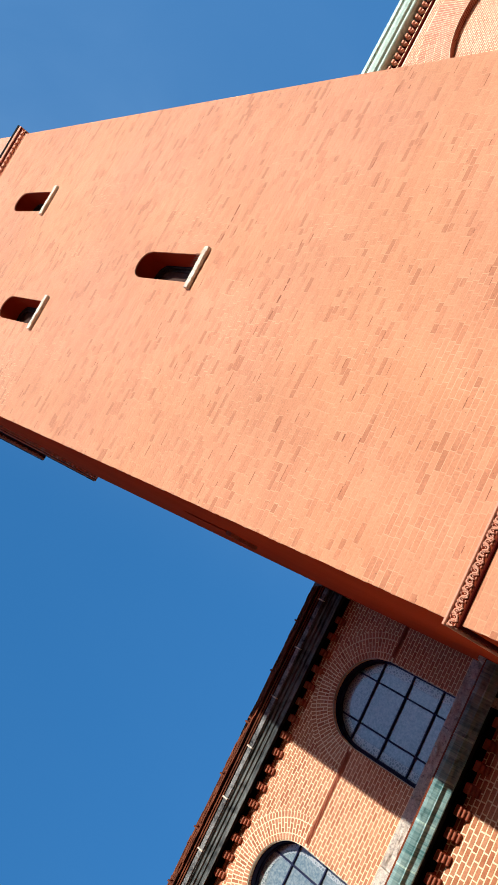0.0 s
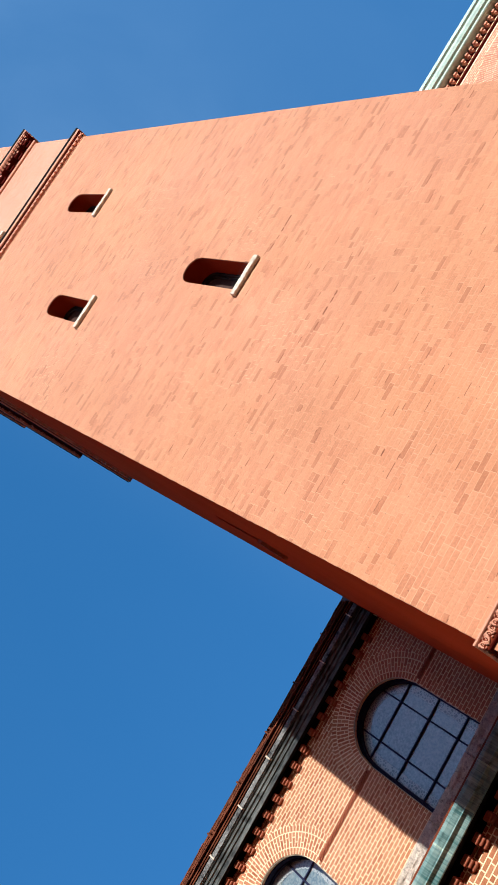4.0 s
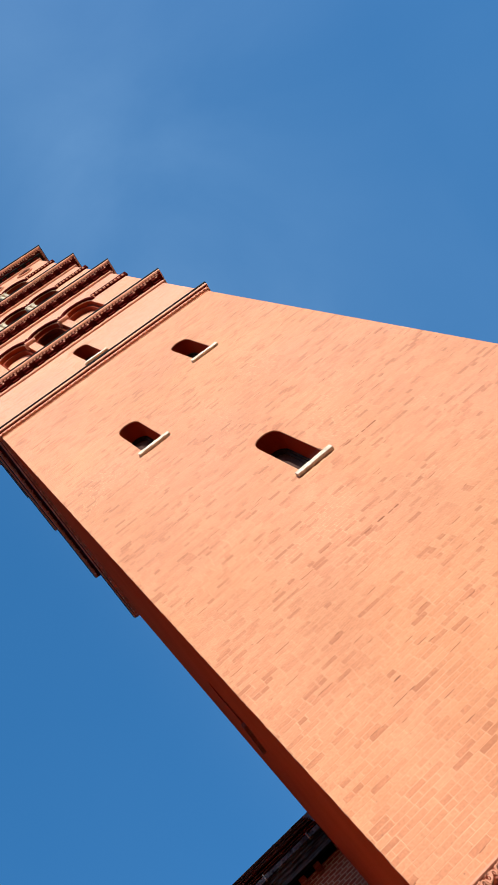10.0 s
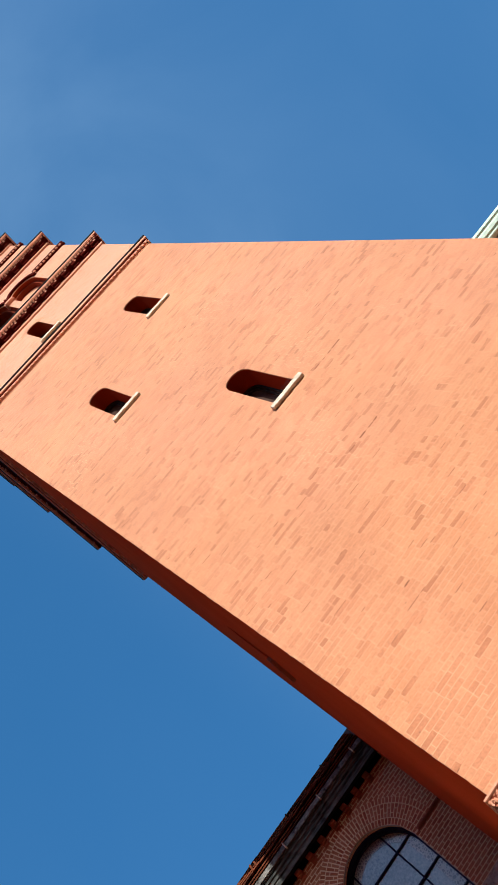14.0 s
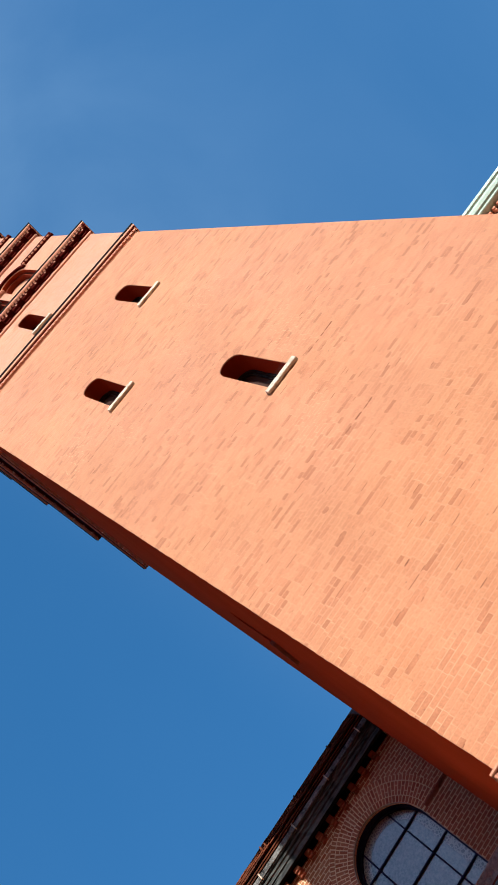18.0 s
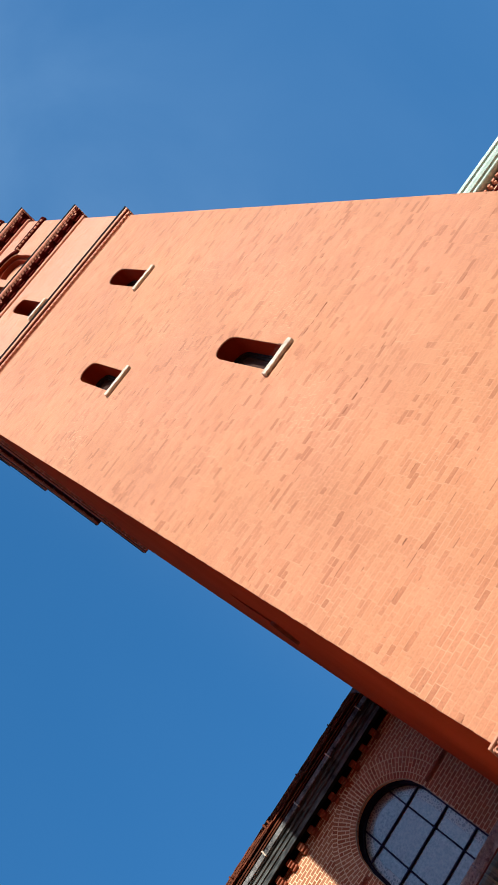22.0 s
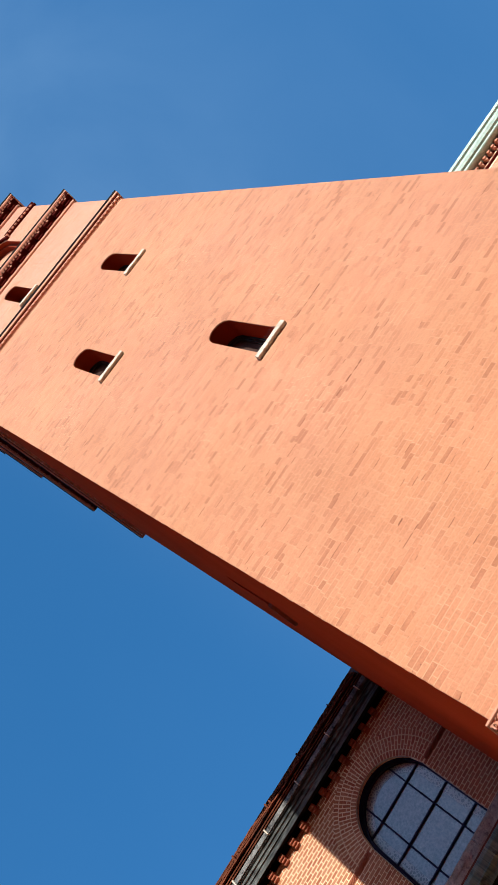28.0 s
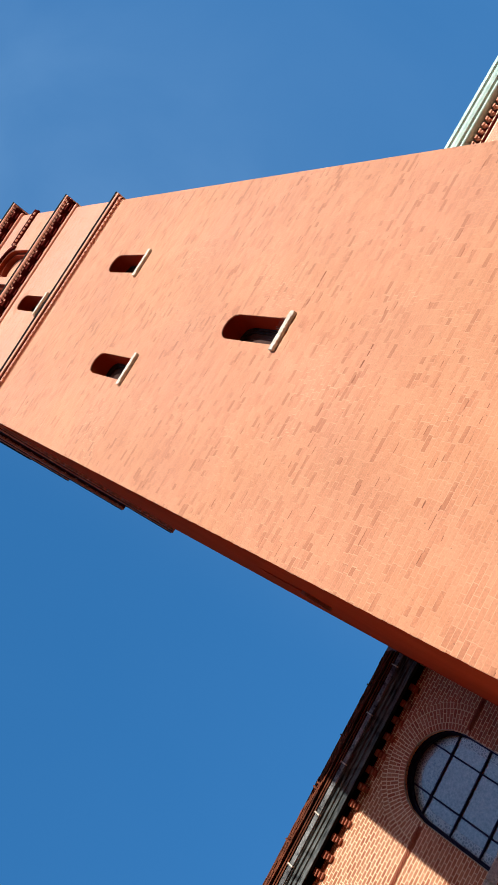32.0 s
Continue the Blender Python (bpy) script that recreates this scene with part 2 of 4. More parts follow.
TOWER_MORTAR = surface("tower_mortar", (0.65, 0.315, 0.18), (0.75, 0.405, 0.245), 1.2, 70, 0.95, 0.3, 0.003, stain=((0.86, 0.64, 0.42), 0.6, 0.4))
# tower brick for the sides away from the sun, shade put into its colour
TOWER_SHADED = surface("tower_shaded_brick", (0.46, 0.063, 0.02), (0.54, 0.078, 0.026), 0.8, 45, 0.95, 0.3, 0.004, spec=0.0)
# brick inside the openings, darkened to paint in the shade of the reveals
REVEAL_SHADE = surface("shade_red_reveal_brick", (0.34, 0.05, 0.014), (0.42, 0.07, 0.02), 0.8, 45, 0.92, 0.3, 0.004)
MORTAR = surface("pale_mortar", (0.87, 0.67, 0.43), (0.94, 0.77, 0.53), 2.0, 120, 0.95, 0.4, 0.003)
# terracotta mouldings, the shade of their undersides put into a near-black red
CLAY_SHADE = surface("shade_dark_terracotta", (0.055, 0.0055, 0.004), (0.095, 0.0105, 0.0065), 3.0, 40, 0.9, 0.5, 0.006, spec=0.02)
BRACKET = surface("bracket_brick", (0.30, 0.09, 0.05), (0.46, 0.165, 0.095), 5.0, 50, 0.9, 0.5, 0.005)
# red clay of recesses and carving ground, darkened by the shade there
RED_SHADE = surface("red_clay_shade", (0.17, 0.028, 0.012), (0.25, 0.044, 0.018), 3.0, 40, 0.9, 0.4, 0.005)
JOINT_DARK = surface("open_joint_shadow", (0.24, 0.10, 0.058), (0.40, 0.172, 0.10), 6.0, 60, 0.95, 0.3, 0.003)
CLAY_PALE = surface("pale_terracotta", (0.60, 0.275, 0.175), (0.74, 0.375, 0.255), 4.0, 60, 0.9, 0.4, 0.004)
GRANITE = surface("rough_granite", (0.40, 0.345, 0.285), (0.74, 0.66, 0.55), 14.0, 45, 0.9, 0.9, 0.012, stain=((0.15, 0.125, 0.11), 17.0, 0.7))
COPPER = surface("green_copper", (0.055, 0.17, 0.17), (0.37, 0.51, 0.47), 4.0, 30, 0.5, 0.2, 0.003, stain=((0.025, 0.07, 0.066), 9.0, 0.7), spec=0.25, grain=(1.6, 0.12, 0.12))
COPPER_PALE = surface("pale_green_copper", (0.33, 0.48, 0.40), (0.54, 0.69, 0.59), 3.0, 30, 0.6, 0.2, 0.003, stain=((0.25, 0.33, 0.28), 5.0, 0.4), spec=0.5)
COPPER_DARK = surface("weathered_dark_copper", (0.010, 0.015, 0.017), (0.19, 0.205, 0.19), 5.0, 30, 0.55, 0.3, 0.003, stain=((0.010, 0.012, 0.013), 4.0, 0.85), spec=0.2, grain=(0.15, 1, 1))
SILL_STONE = surface("pale_sill_stone", (0.56, 0.48, 0.37), (0.84, 0.75, 0.61), 9.0, 45, 0.9, 0.9, 0.012, stain=((0.25, 0.19, 0.14), 12.0, 0.5))
ZINC = surface("stained_zinc", (0.016, 0.018, 0.02), (0.30, 0.30, 0.28), 5.0, 25, 0.65, 0.3, 0.003, stain=((0.05, 0.05, 0.05), 6.0, 0.8), spec=0.2)
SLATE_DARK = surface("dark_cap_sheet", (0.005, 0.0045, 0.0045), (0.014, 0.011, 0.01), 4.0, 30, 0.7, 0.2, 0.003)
TILE_RED = surface("red_clay_roof_tile", (0.06, 0.02, 0.012), (0.25, 0.078, 0.038), 3.0, 40, 0.9, 0.4, 0.005, stain=((0.022, 0.016, 0.014), 2.5, 0.65))
AISLE_TILE = surface("aisle_clay_tile", (0.13, 0.033, 0.015), (0.20, 0.05, 0.022), 3.0, 40, 0.9, 0.4, 0.005)
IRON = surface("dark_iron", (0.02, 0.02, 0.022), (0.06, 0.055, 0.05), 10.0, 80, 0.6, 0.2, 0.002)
BAR_PAINT = surface("dark_navy_paint", (0.014, 0.019, 0.052), (0.030, 0.038, 0.085), 6.0, 60, 0.6, 0.1, 0.001, spec=0.06)
LIMESTONE = surface("pale_limestone", (0.42, 0.36, 0.26), (0.66, 0.58, 0.44), 5.0, 50, 0.85, 0.4, 0.004)
GROUND_RED = surface("red_bounce_ground", (0.06, 0.025, 0.016), (0.10, 0.042, 0.027), 0.6, 12, 0.9, 0.3, 0.01)
# unlit rooms behind panes and arches, their darkness put into the colour
DARK_ROOM = surface("unlit_room_dark", (0.05, 0.03, 0.025), (0.09, 0.055, 0.045), 1.0, 20, 0.95, 0.1, 0.003)


def glass_material():
    m, n, l, b = material("frosted_window_glass")
    co, no, vo = n.new("ShaderNodeTexCoord"), n.new("ShaderNodeTexNoise"), n.new("ShaderNodeTexVoronoi")
    no.inputs["Scale"].default_value, no.inputs["Detail"].default_value = 26, 6
    vo.inputs["Scale"].default_value = 34
    l.new(co.outputs["Object"], no.inputs["Vector"])
    l.new(co.outputs["Object"], vo.inputs["Vector"])
    mix = n.new("ShaderNodeMix")
    mix.data_type = "RGBA"
    mix.inputs["A"].default_value, mix.inputs["B"].default_value = (0.115, 0.175, 0.205, 1), (0.27, 0.325, 0.315, 1)
    span = n.new("ShaderNodeMapRange")
    span.inputs["From Min"].default_value, span.inputs["From Max"].default_value = 0.3, 0.7
    l.new(no.outputs["Fac"], span.inputs["Value"])
    l.new(span.outputs["Result"], mix.inputs["Factor"])
    l.new(mix.outputs["Result"], b.inputs["Base Color"])
    bp = n.new("ShaderNodeBump")
    bp.inputs["Strength"].default_value, bp.inputs["Distance"].default_value = 0.12, 0.002
    l.new(vo.outputs["Distance"], bp.inputs["Height"])
    l.new(bp.outputs["Normal"], b.inputs["Normal"])
    b.inputs["Roughness"].default_value, b.inputs["IOR"].default_value = 0.1, 1.95
    return m


GLASS = glass_material()


def lace_material():
    m, n, l, b = material("etched_glass_border")
    co, vo, ramp = n.new("ShaderNodeTexCoord"), n.new("ShaderNodeTexVoronoi"), n.new("ShaderNodeValToRGB")
    vo.feature = "DISTANCE_TO_EDGE"
    vo.inputs["Scale"].default_value = 21
    l.new(co.outputs["Object"], vo.inputs["Vector"])
    l.new(vo.outputs["Distance"], ramp.inputs["Fac"])
    a, z = ramp.color_ramp.elements
    a.position, a.color = 0.08, (0.40, 0.44, 0.43, 1)
    z.position, z.color = 0.2, (0.17, 0.215, 0.24, 1)
    l.new(ramp.outputs["Color"], b.inputs["Base Color"])
    b.inputs["Roughness"].default_value, b.inputs["IOR"].default_value = 0.2, 1.8
    return m


LACE = lace_material()


# ==== building helpers ====
def thing(name, label, category, at=(0, 0, 0), kind="", group=""):
    ob = new(name)
    ob.location = at
    return tagged(ob, label, category, group, kind)


def part(name, bm, mat, parent=None, label="", kind=""):
    me = bpy.data.meshes.new(name)
    bmesh.ops.recalc_face_normals(bm, faces=bm.faces)
    bm.to_mesh(me)
    bm.free()
    me.materials.append(mat)
    ob = new(name, me)
    if parent:
        ob.parent = parent
    return tagged(ob, label, kind=kind)


def box(bm, x0, x1, y0, y1, z0, z1):
    v = [bm.verts.new((x, y, z)) for z in (z0, z1) for y in (y0, y1) for x in (x0, x1)]
    for f in ((0, 2, 3, 1), (4, 5, 7, 6), (0, 1, 5, 4), (1, 3, 7, 5), (3, 2, 6, 7), (2, 0, 4, 6)):
        bm.faces.new([v[i] for i in f])
    return v


def bevelled(x0, x1, y0, y1, z0, z1, r=0.01, seg=2):
    bm = bmesh.new()
    box(bm, x0, x1, y0, y1, z0, z1)
    bmesh.ops.bevel(bm, geom=bm.edges[:], offset=r, segments=seg, affect="EDGES")
    return bm


def prism(bm, pts, y0, y1):
    """A polygon of (x, z) points drawn out from y0 to y1."""
    a = [bm.verts.new((x, y0, z)) for x, z in pts]
    b = [bm.verts.new((x, y1, z)) for x, z in pts]
    bm.faces.new(a)
    bm.faces.new(b[::-1])
    for i in range(len(pts)):
        j = (i + 1) % len(pts)
        bm.faces.new((a[j], a[i], b[i], b[j]))


def sweep(bm, prof, x0, x1):
    """A profile of (y, z) points drawn along x."""
    a = [bm.verts.new((x0, y, z)) for y, z in prof]
    b = [bm.verts.new((x1, y, z)) for y, z in prof]
    bm.faces.new(a)
    bm.faces.new(b[::-1])
    for i in range(len(prof)):
        j = (i + 1) % len(prof)
        bm.faces.new((a[i], a[j], b[j], b[i]))


def ring_band(bm, x0, y0, x1, y1, prof):
    """A moulding run round a rectangle, mitred at the corners. prof: closed (out, z) points."""
    loops = []
    for o, z in prof:
        loops.append([bm.verts.new(p) for p in ((x0 - o, y0 - o, z), (x1 + o, y0 - o, z), (x1 + o, y1 + o, z), (x0 - o, y1 + o, z))])
    for i in range(len(prof)):
        j = (i + 1) % len(prof)
        for k in range(4):
            q = (k + 1) % 4
            bm.faces.new((loops[i][k], loops[i][q], loops[j][q], loops[j][k]))


def arch_points(cx, zs, r, n=20, rise=1.0):
    return [(cx - r * math.cos(math.pi * i / n), zs + rise * r * math.sin(math.pi * i / n)) for i in range(n + 1)]


def arch_band(bm, cx, zs, r0, r1, y0, y1, foot=None, n=20):
    """A curved moulding as one closed mesh, with straight legs down to foot."""
    out, inn = arch_points(cx, zs, r1, n), arch_points(cx, zs, r0, n)
    if foot is not None:
        out = [(cx - r1, foot)] + out + [(cx + r1, foot)]
        inn = [(cx - r0, foot)] + inn + [(cx + r0, foot)]
    rows = [[bm.verts.new((x, y, z)) for x, z in pts] for pts, y in ((out, y0), (inn, y0), (inn, y1), (out, y1))]
    for a, b in ((0, 1), (1, 2), (2, 3), (3, 0)):
        for i in range(len(out) - 1):
            bm.faces.new((rows[a][i], rows[a][i + 1], rows[b][i + 1], rows[b][i]))
    for i in (0, -1):
        bm.faces.new([r[i] for r in rows])


def arched_wall(bm, x0, x1, z0, z1, y0, y1, openings, n=16):
    """A wall with arched openings (cx, half width, sill, spring, rise) cut through it."""
    zs = sorted({z0, z1, *[o[2] for o in openings], *[o[3] for o in openings], *[o[3] + o[4] for o in openings]})
    zs = [z for z in zs if z0 <= z <= z1]
    for a, b in zip(zs, zs[1:]):
        cuts = []
        for cx, hw, sill, spring, rise in openings:
            if b <= sill + 1e-6 or a >= spring + rise - 1e-6:
                continue
            cuts.append((cx, hw, spring, rise, b <= spring + 1e-6))
        x = x0
        for cx, hw, spring, rise, plain in sorted(cuts):
            if cx - hw - x > 1e-5:
                box(bm, x, cx - hw, y0, y1, a, b)
            if not plain:
                for i in range(n):
                    u, v = -1 + 2 * i / n, -1 + 2 * (i + 1) / n
                    hu, hv = (spring + rise * math.sqrt(max(0, 1 - w * w)) for w in (u, v))
                    if min(hu, hv) >= b - 1e-5:
                        continue
                    hu, hv = min(max(hu, a), b), min(max(hv, a), b)
                    pts = [(cx + hw * u, hu), (cx + hw * v, hv), (cx + hw * v, b), (cx + hw * u, b)]
                    if b - hv < 1e-5:
                        pts.pop(2)
                    elif b - hu < 1e-5:
                        pts.pop(3)
                    prism(bm, pts, y0, y1)
            x = cx + hw
        if x1 - x > 1e-5:
            box(bm, x, x1, y0, y1, a, b)


def courses(x0, x1, z0, z1, long, course, joint, cut, rng, header=0.0):
    """Rectangles (x0, x1, z0, z1) of bricks in bond; cut(z0, z1) gives the stretches that stay free in a course."""
    out, k, z = [], 0, z0
    while z + course * 0.6 < z1:
        top = min(z + course - joint, z1)
        x = x0 - (long / 2 if k % 2 else 0) - (rng.random() * long if header else 0)
        gaps = cut(z, top)
        while x < x1:
            step = long * (0.52 if header and rng.random() < header else 1)
            a, b = max(x, x0), min(x + step - joint, x1)
            if header and a == x0:
                a -= rng.uniform(0.0, 0.007)
            pieces = [(a, b)]
            for g0, g1 in gaps:
                pieces = [q for p, r in pieces for q in ((p, min(r, g0)), (max(p, g1), r)) if q[1] - q[0] > 1e-4]
            out += [(p, r, z, top) for p, r in pieces if r - p > 0.018]
            x += step
        z += course
        k += 1
    return out


def brick_skin(rects, y, proud, mat, mat_one, parent, rng, near, wobble=0.0015):
    """Bricks on a wall that faces -y: those inside the stretch near are objects, the rest one mesh."""
    nx0, nx1, nz0, nz1 = near
    verts, faces, made, count = [], [], {}, 0
    for a, b, c, d in rects:
        out = y - proud - rng.uniform(-wobble, wobble)
        if nx0 <= a and b <= nx1 and nz0 <= c and d <= nz1 and count < 300:
            key = (round(b - a, 2), round(d - c, 3))
            if key not in made:
                bm = bmesh.new()
                w, h, e = (b - a) / 2, (d - c) / 2, 0.002
                back = [bm.verts.new((s * w, 0.03, t * h)) for s, t in ((-1, -1), (1, -1), (1, 1), (-1, 1))]
                mid = [bm.verts.new((s * w, e, t * h)) for s, t in ((-1, -1), (1, -1), (1, 1), (-1, 1))]
                front = [bm.verts.new((s * (w - e), 0, t * (h - e))) for s, t in ((-1, -1), (1, -1), (1, 1), (-1, 1))]
                bm.faces.new(front)
                for i in range(4):
                    j = (i + 1) % 4
                    bm.faces.new((mid[i], mid[j], front[j], front[i]))
                    bm.faces.new((back[i], back[j], mid[j], mid[i]))
                bmesh.ops.recalc_face_normals(bm, faces=bm.faces)
                made[key] = bpy.data.meshes.new("brick")
                bm.to_mesh(made[key])
                bm.free()
                made[key].materials.append(mat_one)
            ob = new("brick", made[key])
            ob.location, ob.parent = ((a + b) / 2, out, (c + d) / 2), parent
            count += 1
            continue
        n, e = len(verts), 0.0015
        verts += [(a, y + 0.02, c), (b, y + 0.02, c), (b, y + 0.02, d), (a, y + 0.02, d), (a + e * rng.uniform(0.2, 3.2), out, c + e * rng.random()), (b - e * rng.random(), out, c + e * rng.uniform(0, 1.6)), (b - e * rng.uniform(0.2, 3.2), out, d - e * rng.random()), (a + e * rng.random(), out, d - e * rng.uniform(0, 1.6))]
        faces += [(n + 4, n + 5, n + 6, n + 7)] + [(n + i, n + (i + 1) % 4, n + 4 + (i + 1) % 4, n + 4 + i) for i in range(4)]
    me = bpy.data.meshes.new("brickwork")
    me.from_pydata(verts, [], faces)
    me.materials.append(mat)
    ob = new("brickwork", me)
    ob.parent = parent
    return tagged(ob, kind="stuff")


def voussoirs(cx, zs, r0, r1, y0, y1, count, a0=0.0, a1=math.pi, joint=0.0125):
    """Wedge bricks of one ring of an arch, as lists of (x, z) points."""
    out = []
    for i in range(count):
        s, e = a0 + (a1 - a0) * i / count, a0 + (a1 - a0) * (i + 1) / count
        j0, j1 = joint / 2 / r0, joint / 2 / r1
        out.append([(cx + r0 * math.cos(s + j0), zs + r0 * math.sin(s + j0)), (cx + r1 * math.cos(s + j1), zs + r1 * math.sin(s + j1)),
                    (cx + r1 * math.cos(e - j1), zs + r1 * math.sin(e - j1)), (cx + r0 * math.cos(e - j0), zs + r0 * math.sin(e - j0))])
    return out


def wedge_parts(rings, y0, y1, mat, parent, name="arch_brick"):
    for pts in rings:
        bm = bmesh.new()
        prism(bm, pts, y0, y1)
        part(name, bm, mat, parent)


# ==== ground ====
# the ground stays unseen; its red is chosen for the bounced light
bm = bmesh.new()
box(bm, -1500, 1500, -1500, 1500, -0.3, 0)
tagged(part("ground", bm, GROUND_RED), "unseen ground round the church, tinted red for its bounce", "ground", kind="structure")

# unseen walls added to block low sky and bounce red onto the church
BOUNCE_RED = surface("red_bounce_wall", (0.36, 0.08, 0.028), (0.46, 0.105, 0.036), 0.5, 20, 0.9, 0.2, 0.004)
for nm, d in (("unseen_block_south", (-40, 40, -30.5, -30, 0, 15.5)), ("unseen_block_west", (-14.5, -14, -30, 3, 0, 24)), ("unseen_block_southwest", (-14, -0.8, -16.5, -16, 0, 20)), ("unseen_block_east", (23, 23.5, -28, 1, 0, 15))):
    bm = bmesh.new()
    box(bm, *d)
    tagged(part(nm, bm, BOUNCE_RED), "added unseen wall that blocks low sky and bounces red light", "wall", kind="structure")

# ==== bell tower ====
W = 6.0
rng = random.Random(5)
tower = thing("bell_tower", "tall square salmon-red brick bell tower with corbelled cornices", "tower", (0, 0, 0))
SLITS = [(2.94, 10.75, 12.0), (4.14, 16.52, 17.72), (1.85, 14.45, 15.68), (2.96, 20.57, 21.85)]
HW, RISE = 0.225, 0.225
BELFRY = [(cx, 0.47, s, z, 0.47) for s, z in ((23.6, 25.38), (27.95, 29.4), (31.9, 33.72)) for cx in (1.82, 3.0, 4.18)]
TOP = 36.1
shaft = bmesh.new()
arched_wall(shaft, 0, W, 0, TOP, 0, 0.02, [(cx, HW, a, b, RISE) for cx, a, b in SLITS] + BELFRY)
front = part("front_wall", shaft, TOWER_MORTAR, tower, "sunlit salmon brick wall with slit windows")
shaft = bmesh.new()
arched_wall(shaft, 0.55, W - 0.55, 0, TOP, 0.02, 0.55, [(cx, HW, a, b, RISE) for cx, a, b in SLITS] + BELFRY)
part("wall_core", shaft, REVEAL_SHADE, tower)
SIDE_SLIT = (2.7, 10.36, 11.53)
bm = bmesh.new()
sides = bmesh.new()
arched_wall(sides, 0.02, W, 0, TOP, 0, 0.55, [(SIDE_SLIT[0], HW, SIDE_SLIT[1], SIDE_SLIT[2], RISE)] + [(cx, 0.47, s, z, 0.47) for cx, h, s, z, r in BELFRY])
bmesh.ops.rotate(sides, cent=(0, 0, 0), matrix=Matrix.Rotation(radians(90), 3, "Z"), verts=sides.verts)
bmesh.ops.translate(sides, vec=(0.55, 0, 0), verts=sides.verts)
part("side_wall", sides, TOWER_SHADED, tower, "smooth red brick side wall, shade put into its colour")
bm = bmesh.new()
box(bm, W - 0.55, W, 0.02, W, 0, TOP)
part("side_wall", bm, TOWER_SHADED, tower)
bm = bmesh.new()
box(bm, 0.55, W - 0.55, W - 0.55, W, 0, TOP)
part("back_wall", bm, TOWER_SHADED, tower)
for z in (9.5, 13.9, 19.2, 23.2, 27.5, 31.5):
    bm = bmesh.new()
    box(bm, 0.55, W - 0.55, 0.55, W - 0.55, z - 0.25, z)
    part("floor_slab", bm, DARK_ROOM, tower)


def slit_window(cx, sill, spring, spikes):
    """The glazed slit inside its reveal, its granite sill and the bird spikes on it."""
    win = new("slit_window")
    win.parent = tower
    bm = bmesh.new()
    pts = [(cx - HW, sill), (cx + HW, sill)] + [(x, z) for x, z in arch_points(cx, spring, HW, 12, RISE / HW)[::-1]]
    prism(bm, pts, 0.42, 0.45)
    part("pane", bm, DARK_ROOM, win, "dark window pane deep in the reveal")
    for r, d in ((HW * 0.98, 0.36), (HW * 0.8, 0.39)):
        bm = bmesh.new()
        arch_band(bm, cx, spring, r - 0.035, r, d, d + 0.06, sill, 12)
        part("frame", bm, IRON, win, "dark stepped window frame")
    bm = bevelled(cx - 0.33, cx + 0.33, -0.06, 0.3, sill - 0.13, sill - 0.035, 0.007, 1)
    bmesh.ops.subdivide_edges(bm, edges=[e for e in bm.edges if e.calc_length() > 0.2], cuts=18)
    for v in bm.verts:
        v.co += Vector((0, 1, 1)) * (0.01 * noise.noise(v.co * 13) + 0.012 * noise.noise(v.co * 37))
    part("sill", bm, SILL_STONE, win, "rough pale stone sill")
    if spikes:
        bm = bmesh.new()
        for i in range(14):
            x = cx - HW * 0.9 + i * HW * 1.8 / 13
            for dy in (-0.05, 0.0):
                box(bm, x - 0.0018, x + 0.0018, dy - 0.0018, dy + 0.0018, sill - 0.04, sill + 0.06 + 0.012 * (i % 3))
        part("bird_spikes", bm, IRON, win, "row of thin bird spikes")


for i, (cx, a, b) in enumerate(SLITS):
    slit_window(cx, a, b, i in (0, 3))
    wedge_parts(voussoirs(cx, b, HW, HW + 0.17, 0, 0, 12, joint=0.008), -0.0035, 0.015, TOWER_BRICK_ONE, front)
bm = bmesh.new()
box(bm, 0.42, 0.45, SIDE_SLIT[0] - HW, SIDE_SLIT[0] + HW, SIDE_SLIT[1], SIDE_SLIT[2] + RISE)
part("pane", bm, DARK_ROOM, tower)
part("sill", bevelled(-0.06, 0.3, SIDE_SLIT[0] - 0.32, SIDE_SLIT[0] + 0.32, SIDE_SLIT[1] - 0.12, SIDE_SLIT[1] - 0.01, 0.01), BRACKET, tower, "brick sill with a sunlit end")


def dentils(bm, z0, z1, o0, o1, step, width, x0=0.0, x1=W):
    """Small blocks in a row on the front and the left side."""
    n = int((x1 - x0 + 2 * o1) / step)
    for i in range(n):
        a = x0 - o1 + (i + 0.25) * step
        box(bm, a, a + width, -o1, -o0, z0, z1)
        box(bm, -o1, -o0, a, a + width, z0, z1)
        box(bm, W + o0, W + o1, a, a + width, z0, z1)


